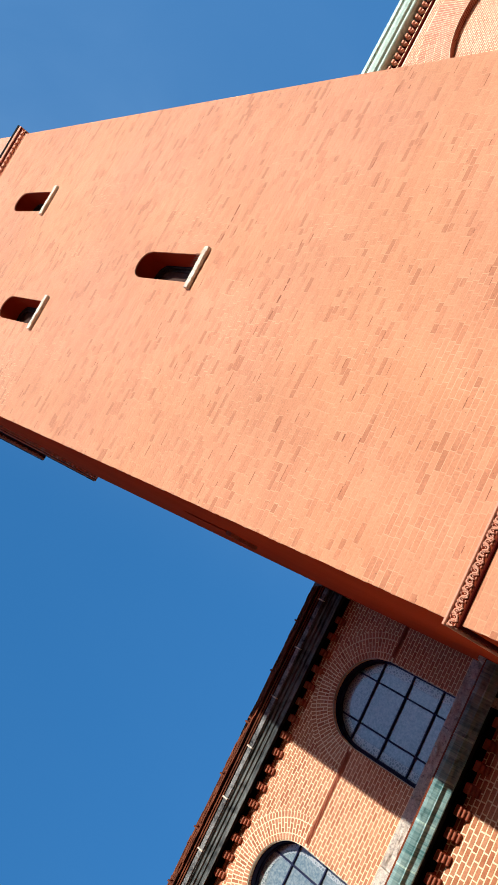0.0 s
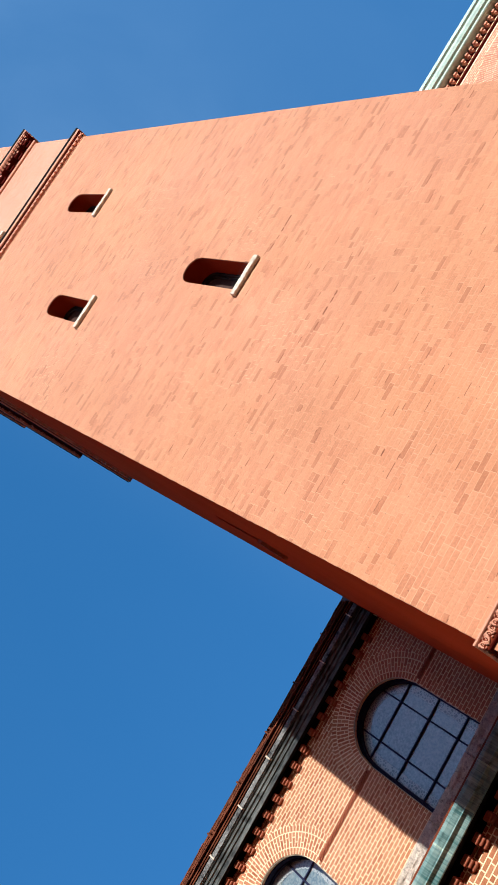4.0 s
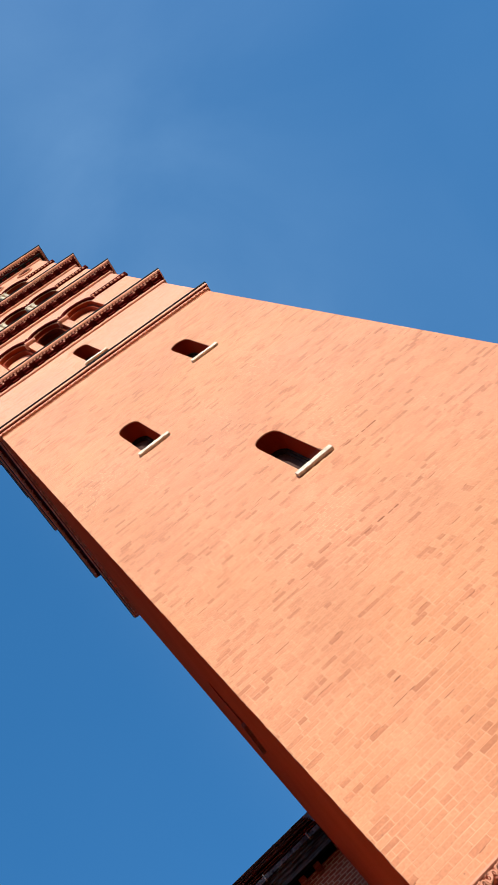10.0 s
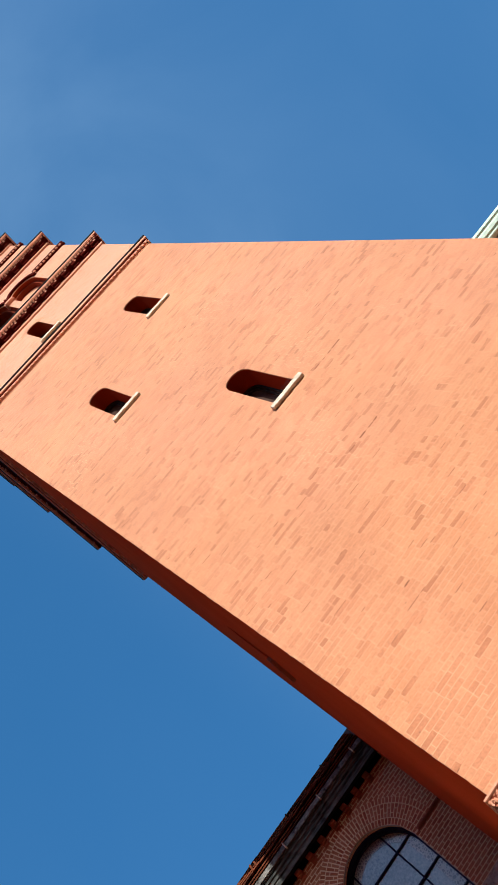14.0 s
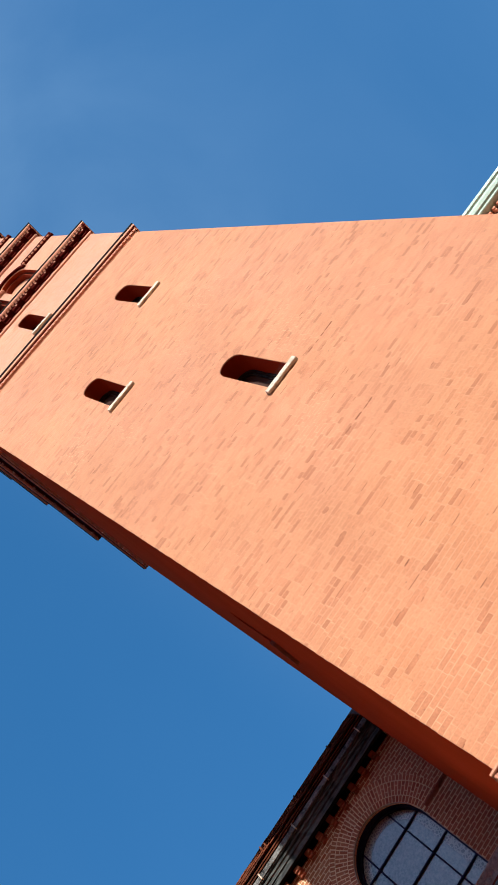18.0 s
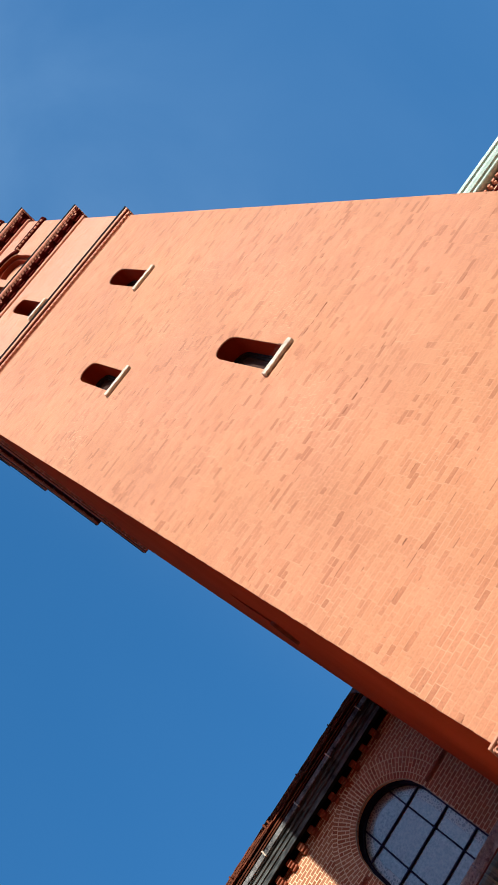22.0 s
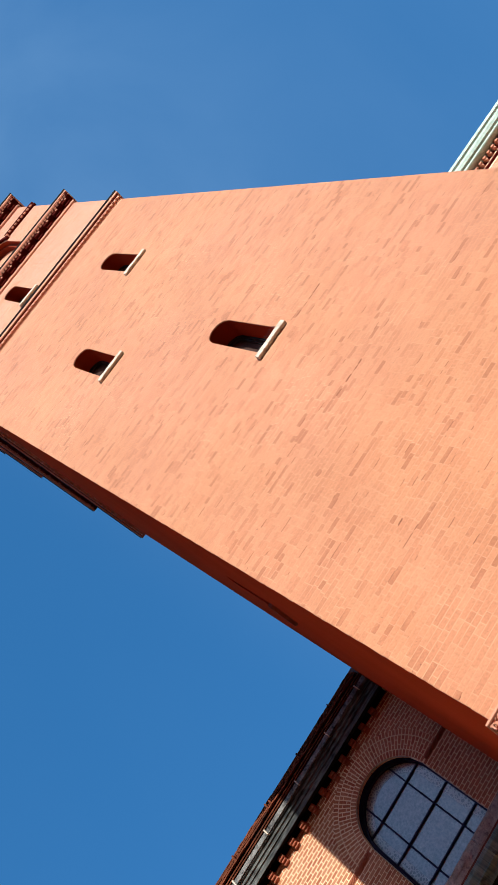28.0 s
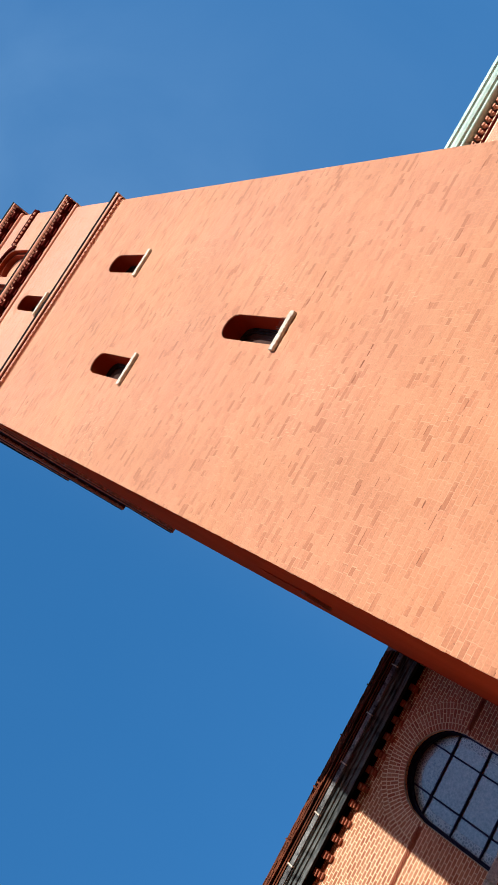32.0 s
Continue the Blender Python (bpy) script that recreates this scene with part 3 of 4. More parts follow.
def small_string(z, p=0.1):
    """A thin string course: roll, dentils and a dark weathered cap. z: its top."""
    s = new("string_course")
    s.parent = tower
    bm = bmesh.new()
    ring_band(bm, 0, 0, W, W, [(-0.02, z - 0.345), (p * 0.08, z - 0.338), (p * 0.1, z - 0.318), (p * 0.05, z - 0.305), (-0.02, z - 0.305)])
    part("roll", bm, CLAY_PALE, s)
    bm = bmesh.new()
    dentils(bm, z - 0.304, z - 0.233, 0.0, p * 0.46, 0.125, 0.07)
    part("dentil_band", bm, CLAY_PALE, s, kind="stuff")
    bm = bmesh.new()
    ring_band(bm, 0, 0, W, W, [(-0.02, z - 0.203), (p * 0.5, z - 0.203), (p * 0.6, z - 0.19), (p * 0.6, z - 0.168), (-0.02, z - 0.168)])
    part("corona", bm, CLAY_SHADE, s)
    bm = bmesh.new()
    ring_band(bm, 0, 0, W, W, [(-0.02, z - 0.232), (p * 0.46, z - 0.23), (p * 0.5, z - 0.215), (-0.02, z - 0.205)])
    part("bead", bm, CLAY_PALE, s)
    bm = bmesh.new()
    ring_band(bm, 0, 0, W, W, [(0.0, z - 0.168), (p * 0.78, z - 0.167), (p * 0.84, z - 0.155), (p * 0.86, z - 0.084), (0.0, z - 0.082)])
    part("fillet", bm, CLAY_PALE, s)
    bm = bmesh.new()
    ring_band(bm, 0, 0, W, W, [(-0.02, z - 0.08), (p * 0.9, z - 0.08), (p, z - 0.06), (p, z - 0.005), (-0.02, z + 0.02)])
    part("cap", bm, SLATE_DARK, s, "dark weathered cap")


def great_cornice(z, p):
    """A deep cornice: roll, corbel brackets, two dentil rows and an overhanging dark cap."""
    s = new("cornice")
    s.parent = tower
    bm = bmesh.new()
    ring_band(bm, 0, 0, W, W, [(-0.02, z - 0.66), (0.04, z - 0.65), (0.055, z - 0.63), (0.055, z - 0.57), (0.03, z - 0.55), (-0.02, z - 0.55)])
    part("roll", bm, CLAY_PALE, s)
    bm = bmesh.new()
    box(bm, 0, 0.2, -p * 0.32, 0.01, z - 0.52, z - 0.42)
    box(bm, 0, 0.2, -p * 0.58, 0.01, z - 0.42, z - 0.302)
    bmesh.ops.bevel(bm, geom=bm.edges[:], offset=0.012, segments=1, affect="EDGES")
    one = part("bracket", bm, CLAY_SHADE, s)
    # pale block added to paint the sunlit edge of the dark bracket
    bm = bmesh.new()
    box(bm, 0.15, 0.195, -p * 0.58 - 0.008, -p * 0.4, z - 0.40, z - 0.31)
    tip = part("bracket_lit_edge", bm, CLAY_PALE, s)
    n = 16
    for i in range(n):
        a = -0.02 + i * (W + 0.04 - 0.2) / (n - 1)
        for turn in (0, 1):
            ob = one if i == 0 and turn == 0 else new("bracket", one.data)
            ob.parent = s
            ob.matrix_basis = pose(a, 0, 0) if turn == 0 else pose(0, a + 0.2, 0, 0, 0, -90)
            end = tip if i == 0 and turn == 0 else new("bracket_lit_edge", tip.data)
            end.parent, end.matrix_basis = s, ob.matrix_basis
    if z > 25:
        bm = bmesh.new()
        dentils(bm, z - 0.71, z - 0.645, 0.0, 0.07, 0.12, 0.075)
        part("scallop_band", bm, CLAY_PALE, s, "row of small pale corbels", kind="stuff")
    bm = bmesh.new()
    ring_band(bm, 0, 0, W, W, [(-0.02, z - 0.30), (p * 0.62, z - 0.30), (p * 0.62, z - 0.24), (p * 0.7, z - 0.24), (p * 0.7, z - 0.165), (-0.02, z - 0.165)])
    part("corona", bm, CLAY_SHADE, s)
    bm = bmesh.new()
    ring_band(bm, 0, 0, W, W, [(-0.02, z - 0.165), (p * 0.86, z - 0.163), (p * 0.9, z - 0.15), (p * 0.91, z - 0.102), (-0.02, z - 0.102)])
    part("fillet", bm, CLAY_PALE, s)
    bm = bmesh.new()
    dentils(bm, z - 0.285, z - 0.235, p * 0.6, p * 0.71, 0.105, 0.055)
    dentils(bm, z - 0.23, z - 0.17, p * 0.68, p * 0.82, 0.105, 0.055, 0.052)
    part("dentil_band", bm, CLAY_PALE, s, kind="stuff")
    bm = bmesh.new()
    ring_band(bm, 0, 0, W, W, [(-0.02, z - 0.10), (p * 0.9, z - 0.10), (p, z - 0.055), (p, z - 0.035), (-0.02, z + 0.06)])
    part("cap", bm, SLATE_DARK, s, "dark weathered cap")


small_string(19.965, 0.148)
for z, p in ((23.13, 0.27), (27.53, 0.32), (31.45, 0.34), (36.58, 0.44)):
    great_cornice(z, p)
bm = bmesh.new()
box(bm, -0.2, W + 0.2, -0.2, W + 0.2, 36.1, 36.6)
part("roof", bm, SLATE_DARK, tower)


def impost_string(z):
    """The thin string at the springing of a belfry arcade, broken by the arches."""
    s = new("impost_string")
    s.parent = tower
    for a, b in ((-0.08, 1.22), (2.38, 2.44), (3.56, 3.62), (4.78, W + 0.08)):
        bm = bmesh.new()
        sweep(bm, [(0.02, z - 0.22), (-0.05, z - 0.2), (-0.05, z - 0.12), (-0.09, z - 0.08), (-0.09, z), (0.02, z + 0.03)], a, b)
        part("band", bm, CLAY_SHADE, s)
    bm = bmesh.new()
    for a, b in ((-0.08, 1.22), (4.78, W + 0.08)):
        for i in range(int((b - a) / 0.14)):
            box(bm, a + i * 0.14, a + i * 0.14 + 0.075, -0.085, -0.04, z - 0.18, z - 0.1)
    part("dentil_band", bm, CLAY_PALE, s, kind="stuff")


def belfry(sill, spring, columns):
    """Three round arches with hood moulds; paired pale columns carry the upper two arcades."""
    b = new("belfry_arcade")
    b.parent = tower
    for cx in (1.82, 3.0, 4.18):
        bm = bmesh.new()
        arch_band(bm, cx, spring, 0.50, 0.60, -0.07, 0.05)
        part("hood_mould", bm, CLAY_SHADE, b)
        bm = bmesh.new()
        arch_band(bm, cx, spring, 0.38, 0.47, 0.14, 0.3, sill)
        part("inner_arch", bm, CLAY_SHADE if columns else RED_SHADE, b)
        bm = bmesh.new()
        arch_band(bm, cx, spring, 0.605, 0.635, -0.05, 0.02)
        part("hood_bead", bm, CLAY_PALE, b)
        if cx != 3.0 or columns:
            bm = bmesh.new()
            deep = 0.5 if columns else 0.302
            # behind the columns a dark sheet stands for the unlit belfry
            prism(bm, [(cx - 0.4, sill), (cx + 0.4, sill)] + arch_points(cx, spring, 0.4, 12)[::-1], deep, deep + 0.03)
            part("dark_panel" if columns else "blind_panel", bm, DARK_ROOM if columns else CLAY_PALE, b)
        bm = bmesh.new()
        box(bm, cx - 0.47, cx + 0.47, -0.06, 0.5, sill - 0.1, sill)
        part("sill", bm, CLAY_PALE, b)
    for cx in (2.41, 3.59):
        if columns:
            for dx in (-0.09, 0.09):
                bm = bmesh.new()
                bmesh.ops.create_cone(bm, cap_ends=True, segments=12, radius1=0.075, radius2=0.07, depth=spring - sill - 0.3, matrix=Matrix.Translation((cx + dx, -0.02, (sill + spring) / 2 - 0.12)))
                part("column", bm, LIMESTONE, b, "pale stone column")
        bm = bevelled(cx - 0.18, cx + 0.18, -0.1, 0.12, spring - 0.24, spring - 0.06, 0.03)
        part("capital", bm, LIMESTONE if columns else CLAY_PALE, b, "carved capital")


for (s, z), c in zip(((23.6, 25.38), (27.95, 29.4), (31.9, 33.72)), (False, True, True)):
    belfry(s, z, c)
    impost_string(z + 0.3)
for x in (0.95, 2.32, 3.7, 5.07):
    bm = bmesh.new()
    bmesh.ops.create_circle(bm, cap_ends=True, segments=20, radius=0.3, matrix=Matrix.Translation((x, -0.005, 35.25)) @ Matrix.Rotation(radians(90), 4, "X"))
    ext = bmesh.ops.extrude_face_region(bm, geom=bm.faces[:])
    bmesh.ops.translate(bm, vec=(0, 0.02, 0), verts=[v for v in ext["geom"] if isinstance(v, bmesh.types.BMVert)])
    ro = part("roundel", bm, CLAY_SHADE, tower, "round terracotta roundel")
    bm = bmesh.new()
    o, i = ([(x + r * math.cos(k * math.pi / 10), 35.25 + r * math.sin(k * math.pi / 10)) for k in range(20)] for r in (0.37, 0.29))
    for k in range(20):
        prism(bm, [o[k], o[(k + 1) % 20], i[(k + 1) % 20], i[k]], -0.06, 0.01)
    part("rim", bm, CLAY_PALE, ro)

# carved string course low on the tower
carved = new("carved_string")
carved.parent = tower
bm = bmesh.new()
ring_band(bm, 0, 0, W, W, [(-0.02, 4.996), (0.05, 4.998), (0.06, 5.004), (0.06, 5.022), (-0.02, 5.03)])
part("fillet", bm, CLAY_PALE, carved, "pale fillet over the carving")
bm = bmesh.new()
ring_band(bm, 0, 0, W, W, [(-0.02, 4.905), (0.03, 4.905), (0.035, 4.912), (0.035, 4.996), (-0.02, 4.996)])
part("backing", bm, RED_SHADE, carved)
# dark ring under the carving, painting in its cast shadow
bm = bmesh.new()
ring_band(bm, 0, 0, W, W, [(-0.02, 4.886), (0.012, 4.887), (0.03, 4.892), (0.034, 4.902), (-0.02, 4.904)])
part("carving_shadow", bm, CLAY_SHADE, carved)
curls = []
for kind in range(4):
    # an open curl of a vine with two small leaves beside it
    bm = bmesh.new()
    turn, way, radius = rng.uniform(0, 360), 1 if kind % 2 else -1, rng.uniform(0.018, 0.022)
    loops = []
    for i in range(9):
        ang = radians(turn + way * i * 33)
        rr = radius * (1.08 - 0.035 * i)
        cx, cz = rr * math.cos(ang), rr * 1.25 * math.sin(ang)
        w = 0.0108 * (1 - 0.05 * i)
        loops.append([bm.verts.new((cx + w * math.cos(q) * math.cos(ang), -0.006 - w * math.sin(q), cz + w * math.cos(q) * math.sin(ang))) for q in (0, 1.05, 2.1, 3.15, 4.2, 5.25)])
    for u, v in zip(loops, loops[1:]):
        for i in range(6):
            bm.faces.new((u[i], u[(i + 1) % 6], v[(i + 1) % 6], v[i]))
    bm.faces.new(loops[0])
    bm.faces.new(loops[-1][::-1])
    for du, dz, r, lean in ((0.0, 0.0, 0.008, 20), (0.024, 0.029 * way, 0.012, 40 * way), (-0.023, -0.028 * way, 0.012, -50 * way), (0.026, -0.012 * way, 0.009, 10), (-0.006, 0.033 * way, 0.009, 70 * way)):
        m = Matrix.Translation((du, -0.005, dz)) @ Matrix.Rotation(radians(lean + rng.uniform(-20, 20)), 4, "Y") @ Matrix.Diagonal((0.7, 0.9, 1.5, 1))
        bmesh.ops.create_icosphere(bm, subdivisions=1, radius=r, matrix=m)
    ob = part("carved_leaf", bm, CLAY_PALE, carved)
    ob.location = (-0.02 + kind * 0.05, -0.04, 4.953)
    curls.append(ob.data)
for k in range(4, 122):
    ob = new("carved_leaf", curls[k % 4])
    ob.parent, ob.location = carved, (-0.02 + k * 0.05, -0.04 - rng.random() * 0.006, 4.953)
for k in range(64):
    ob = new("carved_leaf", curls[k % 4])
    ob.parent, ob.matrix_basis = carved, pose(-0.04, 0.02 + k * 0.05, 4.953, 0, 0, -90)

# ==== church nave ====
YN, YA = 6.6, 4.2
nave = thing("church_nave", "red brick church nave with round-arched windows and dark copper gutter", "church", (0, YN, 0))
nave.location = (0, 0, 0)
WINX, WHW, WSILL, WSPRING = (-1.45, -4.85, -8.25), 0.80, 8.16, 9.62
bm = bmesh.new()
arched_wall(bm, -16, 12, 0, 11.1, YN, YN + 0.5, [(cx, WHW, WSILL, WSPRING, WHW) for cx in WINX], 24)
nave_wall = part("nave_wall", bm, MORTAR, nave, "brick wall in pale mortar, partly in the tower's shadow")
for cx in WINX:
    bm = bmesh.new()
    box(bm, cx - 1.2, cx + 1.2, YN + 0.52, YN + 0.6, 8.0, 10.7)
    part("inner_wall", bm, DARK_ROOM, nave)


def clip_poly(pts, cx, zs, r):
    """Keeps what lies inside the arch of radius r."""
    out = []
    for x, z in pts:
        if z > zs:
            d = math.hypot(x - cx, z - zs)
            if d > r:
                x, z = cx + (x - cx) * r / d, zs + (z - zs) * r / d
        out.append((x, z))
    return out


def nave_window(cx):
    win = new("arched_window")
    win.parent = nave
    tagged(win, "large round-arched church window with dark bars")
    y = YN + 0.225
    r = WHW - 0.022
    # the dark frame also lines the reveal, its shade put into the colour
    bm = bmesh.new()
    arch_band(bm, cx, WSPRING, r, WHW + 0.004, YN + 0.104, y + 0.1, WSILL, 28)
    part("window_frame", bm, BAR_PAINT, win, "dark painted window frame, deepened to paint the reveal's shade")
    bm = bmesh.new()
    arch_band(bm, cx, WSPRING, WHW - 0.014, WHW + 0.002, YN + 0.012, YN + 0.03, WSILL, 28)
    part("frame_bead", bm, LIMESTONE, win, "thin pale bead round the frame")
    bm = bmesh.new()
    arch_band(bm, cx, WSPRING, r - 0.022, r, y - 0.02, y + 0.06, WSILL, 28)
    part("inner_frame", bm, BAR_PAINT, win, "dark inner frame")
    xs = [cx - r, cx - 0.395, cx + 0.37, cx + r]
    zs = [WSILL - 0.05, 8.60, 9.22, 9.855, 10.6]
    for a, b in zip(xs, xs[1:]):
        for c, d in zip(zs, zs[1:]):
            if d < 10:
                pts = [(a, c), (b, c), (b, d), (a, d)]
            else:
                top = [(a + (b - a) * k / 8, WSPRING + math.sqrt(max(0.0, (r - 0.01) ** 2 - (a + (b - a) * k / 8 - cx) ** 2))) for k in range(9)]
                pts = [(a, c), (b, c)] + [(x, max(z, c + 0.004)) for x, z in top[::-1]]
                pts = [p for k, p in enumerate(pts) if k < 2 or p[1] > c + 0.005]
            bm = bmesh.new()
            tilt = rng.uniform(-0.004, 0.004)
            prism(bm, pts, y + 0.045 + tilt, y + 0.055 + tilt)
            part("pane", bm, GLASS, win)
    bm = bmesh.new()
    arch_band(bm, cx, WSPRING, r - 0.17, r - 0.02, y + 0.038, y + 0.0405, WSILL + 0.02, 28)
    part("etched_border", bm, LACE, win, "lace-like etched border in the glass")
    for x in xs[1:3]:
        top = WSPRING + math.sqrt(r * r - (x - cx) ** 2) - 0.02
        part("mullion", bevelled(x - 0.0135, x + 0.0135, y + 0.002, y + 0.06, WSILL - 0.05, top, 0.006, 1), BAR_PAINT, win)
    for z in zs[1:4]:
        half = r if z < WSPRING else math.sqrt(r * r - (z - WSPRING) ** 2)
        part("glazing_bar", bevelled(cx - half + 0.02, cx + half - 0.02, y + 0.005, y + 0.058, z - 0.0135, z + 0.0135, 0.006, 1), BAR_PAINT, win)
    arch = new("window_arch")
    arch.parent = nave
    mat = NAVE_BRICK_ONE
    wedge_parts(voussoirs(cx, WSPRING, WHW, WHW + 0.1, 0, 0, 42, joint=0.02), YN - 0.004, YN + 0.10, mat, arch)
    n = 50
    for k, pts in enumerate(voussoirs(cx, WSPRING, WHW + 0.115, WHW + 0.342, 0, 0, n, joint=0.02)):
        (ax, az), (bx, bz), (ex, ez), (dx, dz) = pts
        t = 0.33 if k % 2 else 0.67
        g = 0.035
        for s, e in ((0, t - g), (t + g, 1)):
            bm = bmesh.new()
            mixp = lambda p, q, u: (p[0] + (q[0] - p[0]) * u, p[1] + (q[1] - p[1]) * u)
            prism(bm, [mixp(pts[0], pts[1], s), mixp(pts[0], pts[1], e), mixp(pts[3], pts[2], e), mixp(pts[3], pts[2], s)], YN - 0.004, YN + 0.05)
            part("arch_brick", bm, mat, arch)
    wedge_parts(voussoirs(cx, WSPRING, WHW + 0.36, WHW + 0.45, 0, 0, 56, joint=0.02), YN - 0.004, YN + 0.05, mat, arch)


for cx in WINX[:2]:
    nave_window(cx)

# moulded string at the springing between the windows
for a, b in ((-0.575, 0.6), (-3.98, -2.32), (-7.38, -5.72)):
    st = new("moulded_string")
    st.parent = nave
    bm = bmesh.new()
    sweep(bm, [(YN + 0.02, 9.565), (YN - 0.018, 9.57), (YN - 0.018, 9.645), (YN + 0.02, 9.65)], a, b)
    part("band", bm, BRACKET, st)
    for k in range(int((b - a) / 0.045)):
        bm = bmesh.new()
        m = Matrix.Translation((a + 0.03 + k * 0.045, YN - 0.026, 9.607)) @ Matrix.Rotation(radians(38), 4, "Y") @ Matrix.Diagonal((0.017, 0.024, 0.042, 1))
        bmesh.ops.create_icosphere(bm, subdivisions=1, radius=1, matrix=m)
        part("rope_bead", bm, BRACKET, st)

# granite sill band
for x in [-7.0 + k * 1.17 for k in range(6)]:
    bm = bevelled(x, x + 1.162, YN - 0.12, YN + 0.3, 7.9, 8.19, 0.012, 1)
    bmesh.ops.subdivide_edges(bm, edges=[e for e in bm.edges if e.calc_length() > 0.1], cuts=9, use_grid_fill=True)
    for v in bm.verts:
        if v.co.y < YN + 0.1:
            v.co += Vector((0, 1, 0.6)) * 0.045 * noise.noise(v.co * 7) + Vector((0, 1, 1)) * 0.014 * noise.noise(v.co * 23)
    part("granite_block", bm, GRANITE, nave, "rough hewn pale granite sill band")


def eave(owner, y, x0, x1, prof, mat, soffit, brackets):
    """A moulded metal eave gutter over a row of stepped brick brackets. prof: (out, z)."""
    bm = bmesh.new()
    sweep(bm, [(y - o, z) for o, z in prof], x0, x1)
    gut = part("gutter", bm, mat, owner, "moulded copper eave gutter")
    # soffit in a dark colour that carries its shade
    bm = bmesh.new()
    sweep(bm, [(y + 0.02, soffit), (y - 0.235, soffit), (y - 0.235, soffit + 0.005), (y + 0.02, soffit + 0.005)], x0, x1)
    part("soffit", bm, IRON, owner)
    # dark strip on the wall paints the shade between the brackets
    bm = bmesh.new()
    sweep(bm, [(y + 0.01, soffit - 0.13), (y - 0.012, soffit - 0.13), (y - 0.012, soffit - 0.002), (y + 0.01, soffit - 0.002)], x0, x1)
    part("eave_shadow_strip", bm, SLATE_DARK, owner, "dark strip for the shade behind the brackets")
    base = bmesh.new()
    box(base, 0.0, 0.128, -0.145, 0.0, soffit - 0.195, soffit - 0.12)
    box(base, 0.014, 0.114, -0.105, 0.0, soffit - 0.235, soffit - 0.195)
    box(base, 0.006, 0.122, -0.06, 0.0, soffit - 0.275, soffit - 0.235)
    bmesh.ops.bevel(base, geom=base.edges[:], offset=0.007, segments=1, affect="EDGES")
    first = part("bracket", base, BRACKET, owner)
    first.location = (x0 + 0.05, y, 0)
    n = int((x1 - x0) / brackets)
    for k in range(1, n):
        ob = new("bracket", first.data)
        ob.parent, ob.location = owner, (x0 + 0.05 + k * brackets, y, 0)
    return gut


NPROF = [(0.02, 11.114), (0.24, 11.1), (0.247, 10.99), (0.264, 10.985), (0.271, 11.04), (0.26, 11.05), (0.267, 11.075), (0.294, 11.085), (0.301, 11.122), (0.291, 11.129), (0.298, 11.147), (0.328, 11.154), (0.339, 11.186), (0.325, 11.194), (0.332, 11.208), (0.369, 11.215), (0.376, 11.302), (0.386, 11.309), (0.386, 11.33), (0.02, 11.33)]
eave(nave, YN, -13.3, 0.0, NPROF, COPPER_DARK, 11.11, 0.327)
bm = bmesh.new()
sweep(bm, [(YN - 0.377, 11.225), (YN - 0.398, 11.23), (YN - 0.404, 11.315), (YN - 0.38, 11.32)], -13.3, -0.004)
part("gutter_front", bm, ZINC, nave, "stained pale metal gutter front")
# straps on the gutter
for k in range(14):
    x = -13.0 + k * 0.98
    bm = bmesh.new()
    box(bm, x, x + 0.026, YN - 0.417, YN - 0.2, 11.331, 11.345)
    box(bm, x, x + 0.026, YN - 0.417, YN - 0.405, 11.22, 11.331)
    box(bm, x, x + 0.026, YN - 0.405, YN - 0.35, 11.215, 11.226)
    part("gutter_strap", bm, SILL_STONE, nave, "pale metal gutter strap")
roof = new("nave_roof")
roof.parent = nave
tagged(roof, "steep red clay tile roof")
bm = bmesh.new()
TANR = 0.868
sweep(bm, [(YN - 0.38, 11.42), (YN - 0.3, 11.40), (10.4, 11.40 + TANR * (10.4 - YN + 0.3)), (10.4, 11.5 + TANR * (10.4 - YN + 0.38))], -16, 12)
sweep(bm, [(10.4, 14.7), (15.5, 10.9), (15.5, 11.0), (10.4, 15.05)], -16, 12)
part("roof_slab", bm, TILE_RED, roof)
# dark strip paints the shaded gap between gutter and tiles
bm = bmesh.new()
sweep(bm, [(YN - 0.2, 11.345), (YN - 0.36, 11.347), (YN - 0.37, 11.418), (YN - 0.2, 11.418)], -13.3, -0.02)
part("gutter_gap_shade", bm, SLATE_DARK, roof, "dark strip for the shaded gap behind the gutter")
for out, z in ((0.392, 11.362), (0.412, 11.40)):
    bm = bmesh.new()
    sweep(bm, [(YN - 0.3, z), (YN - out, z - 0.006), (YN - out - 0.008, z + 0.014), (YN - 0.3, z + 0.02)], -13.3, -0.02)
    part("tile_course", bm, TILE_RED, roof)
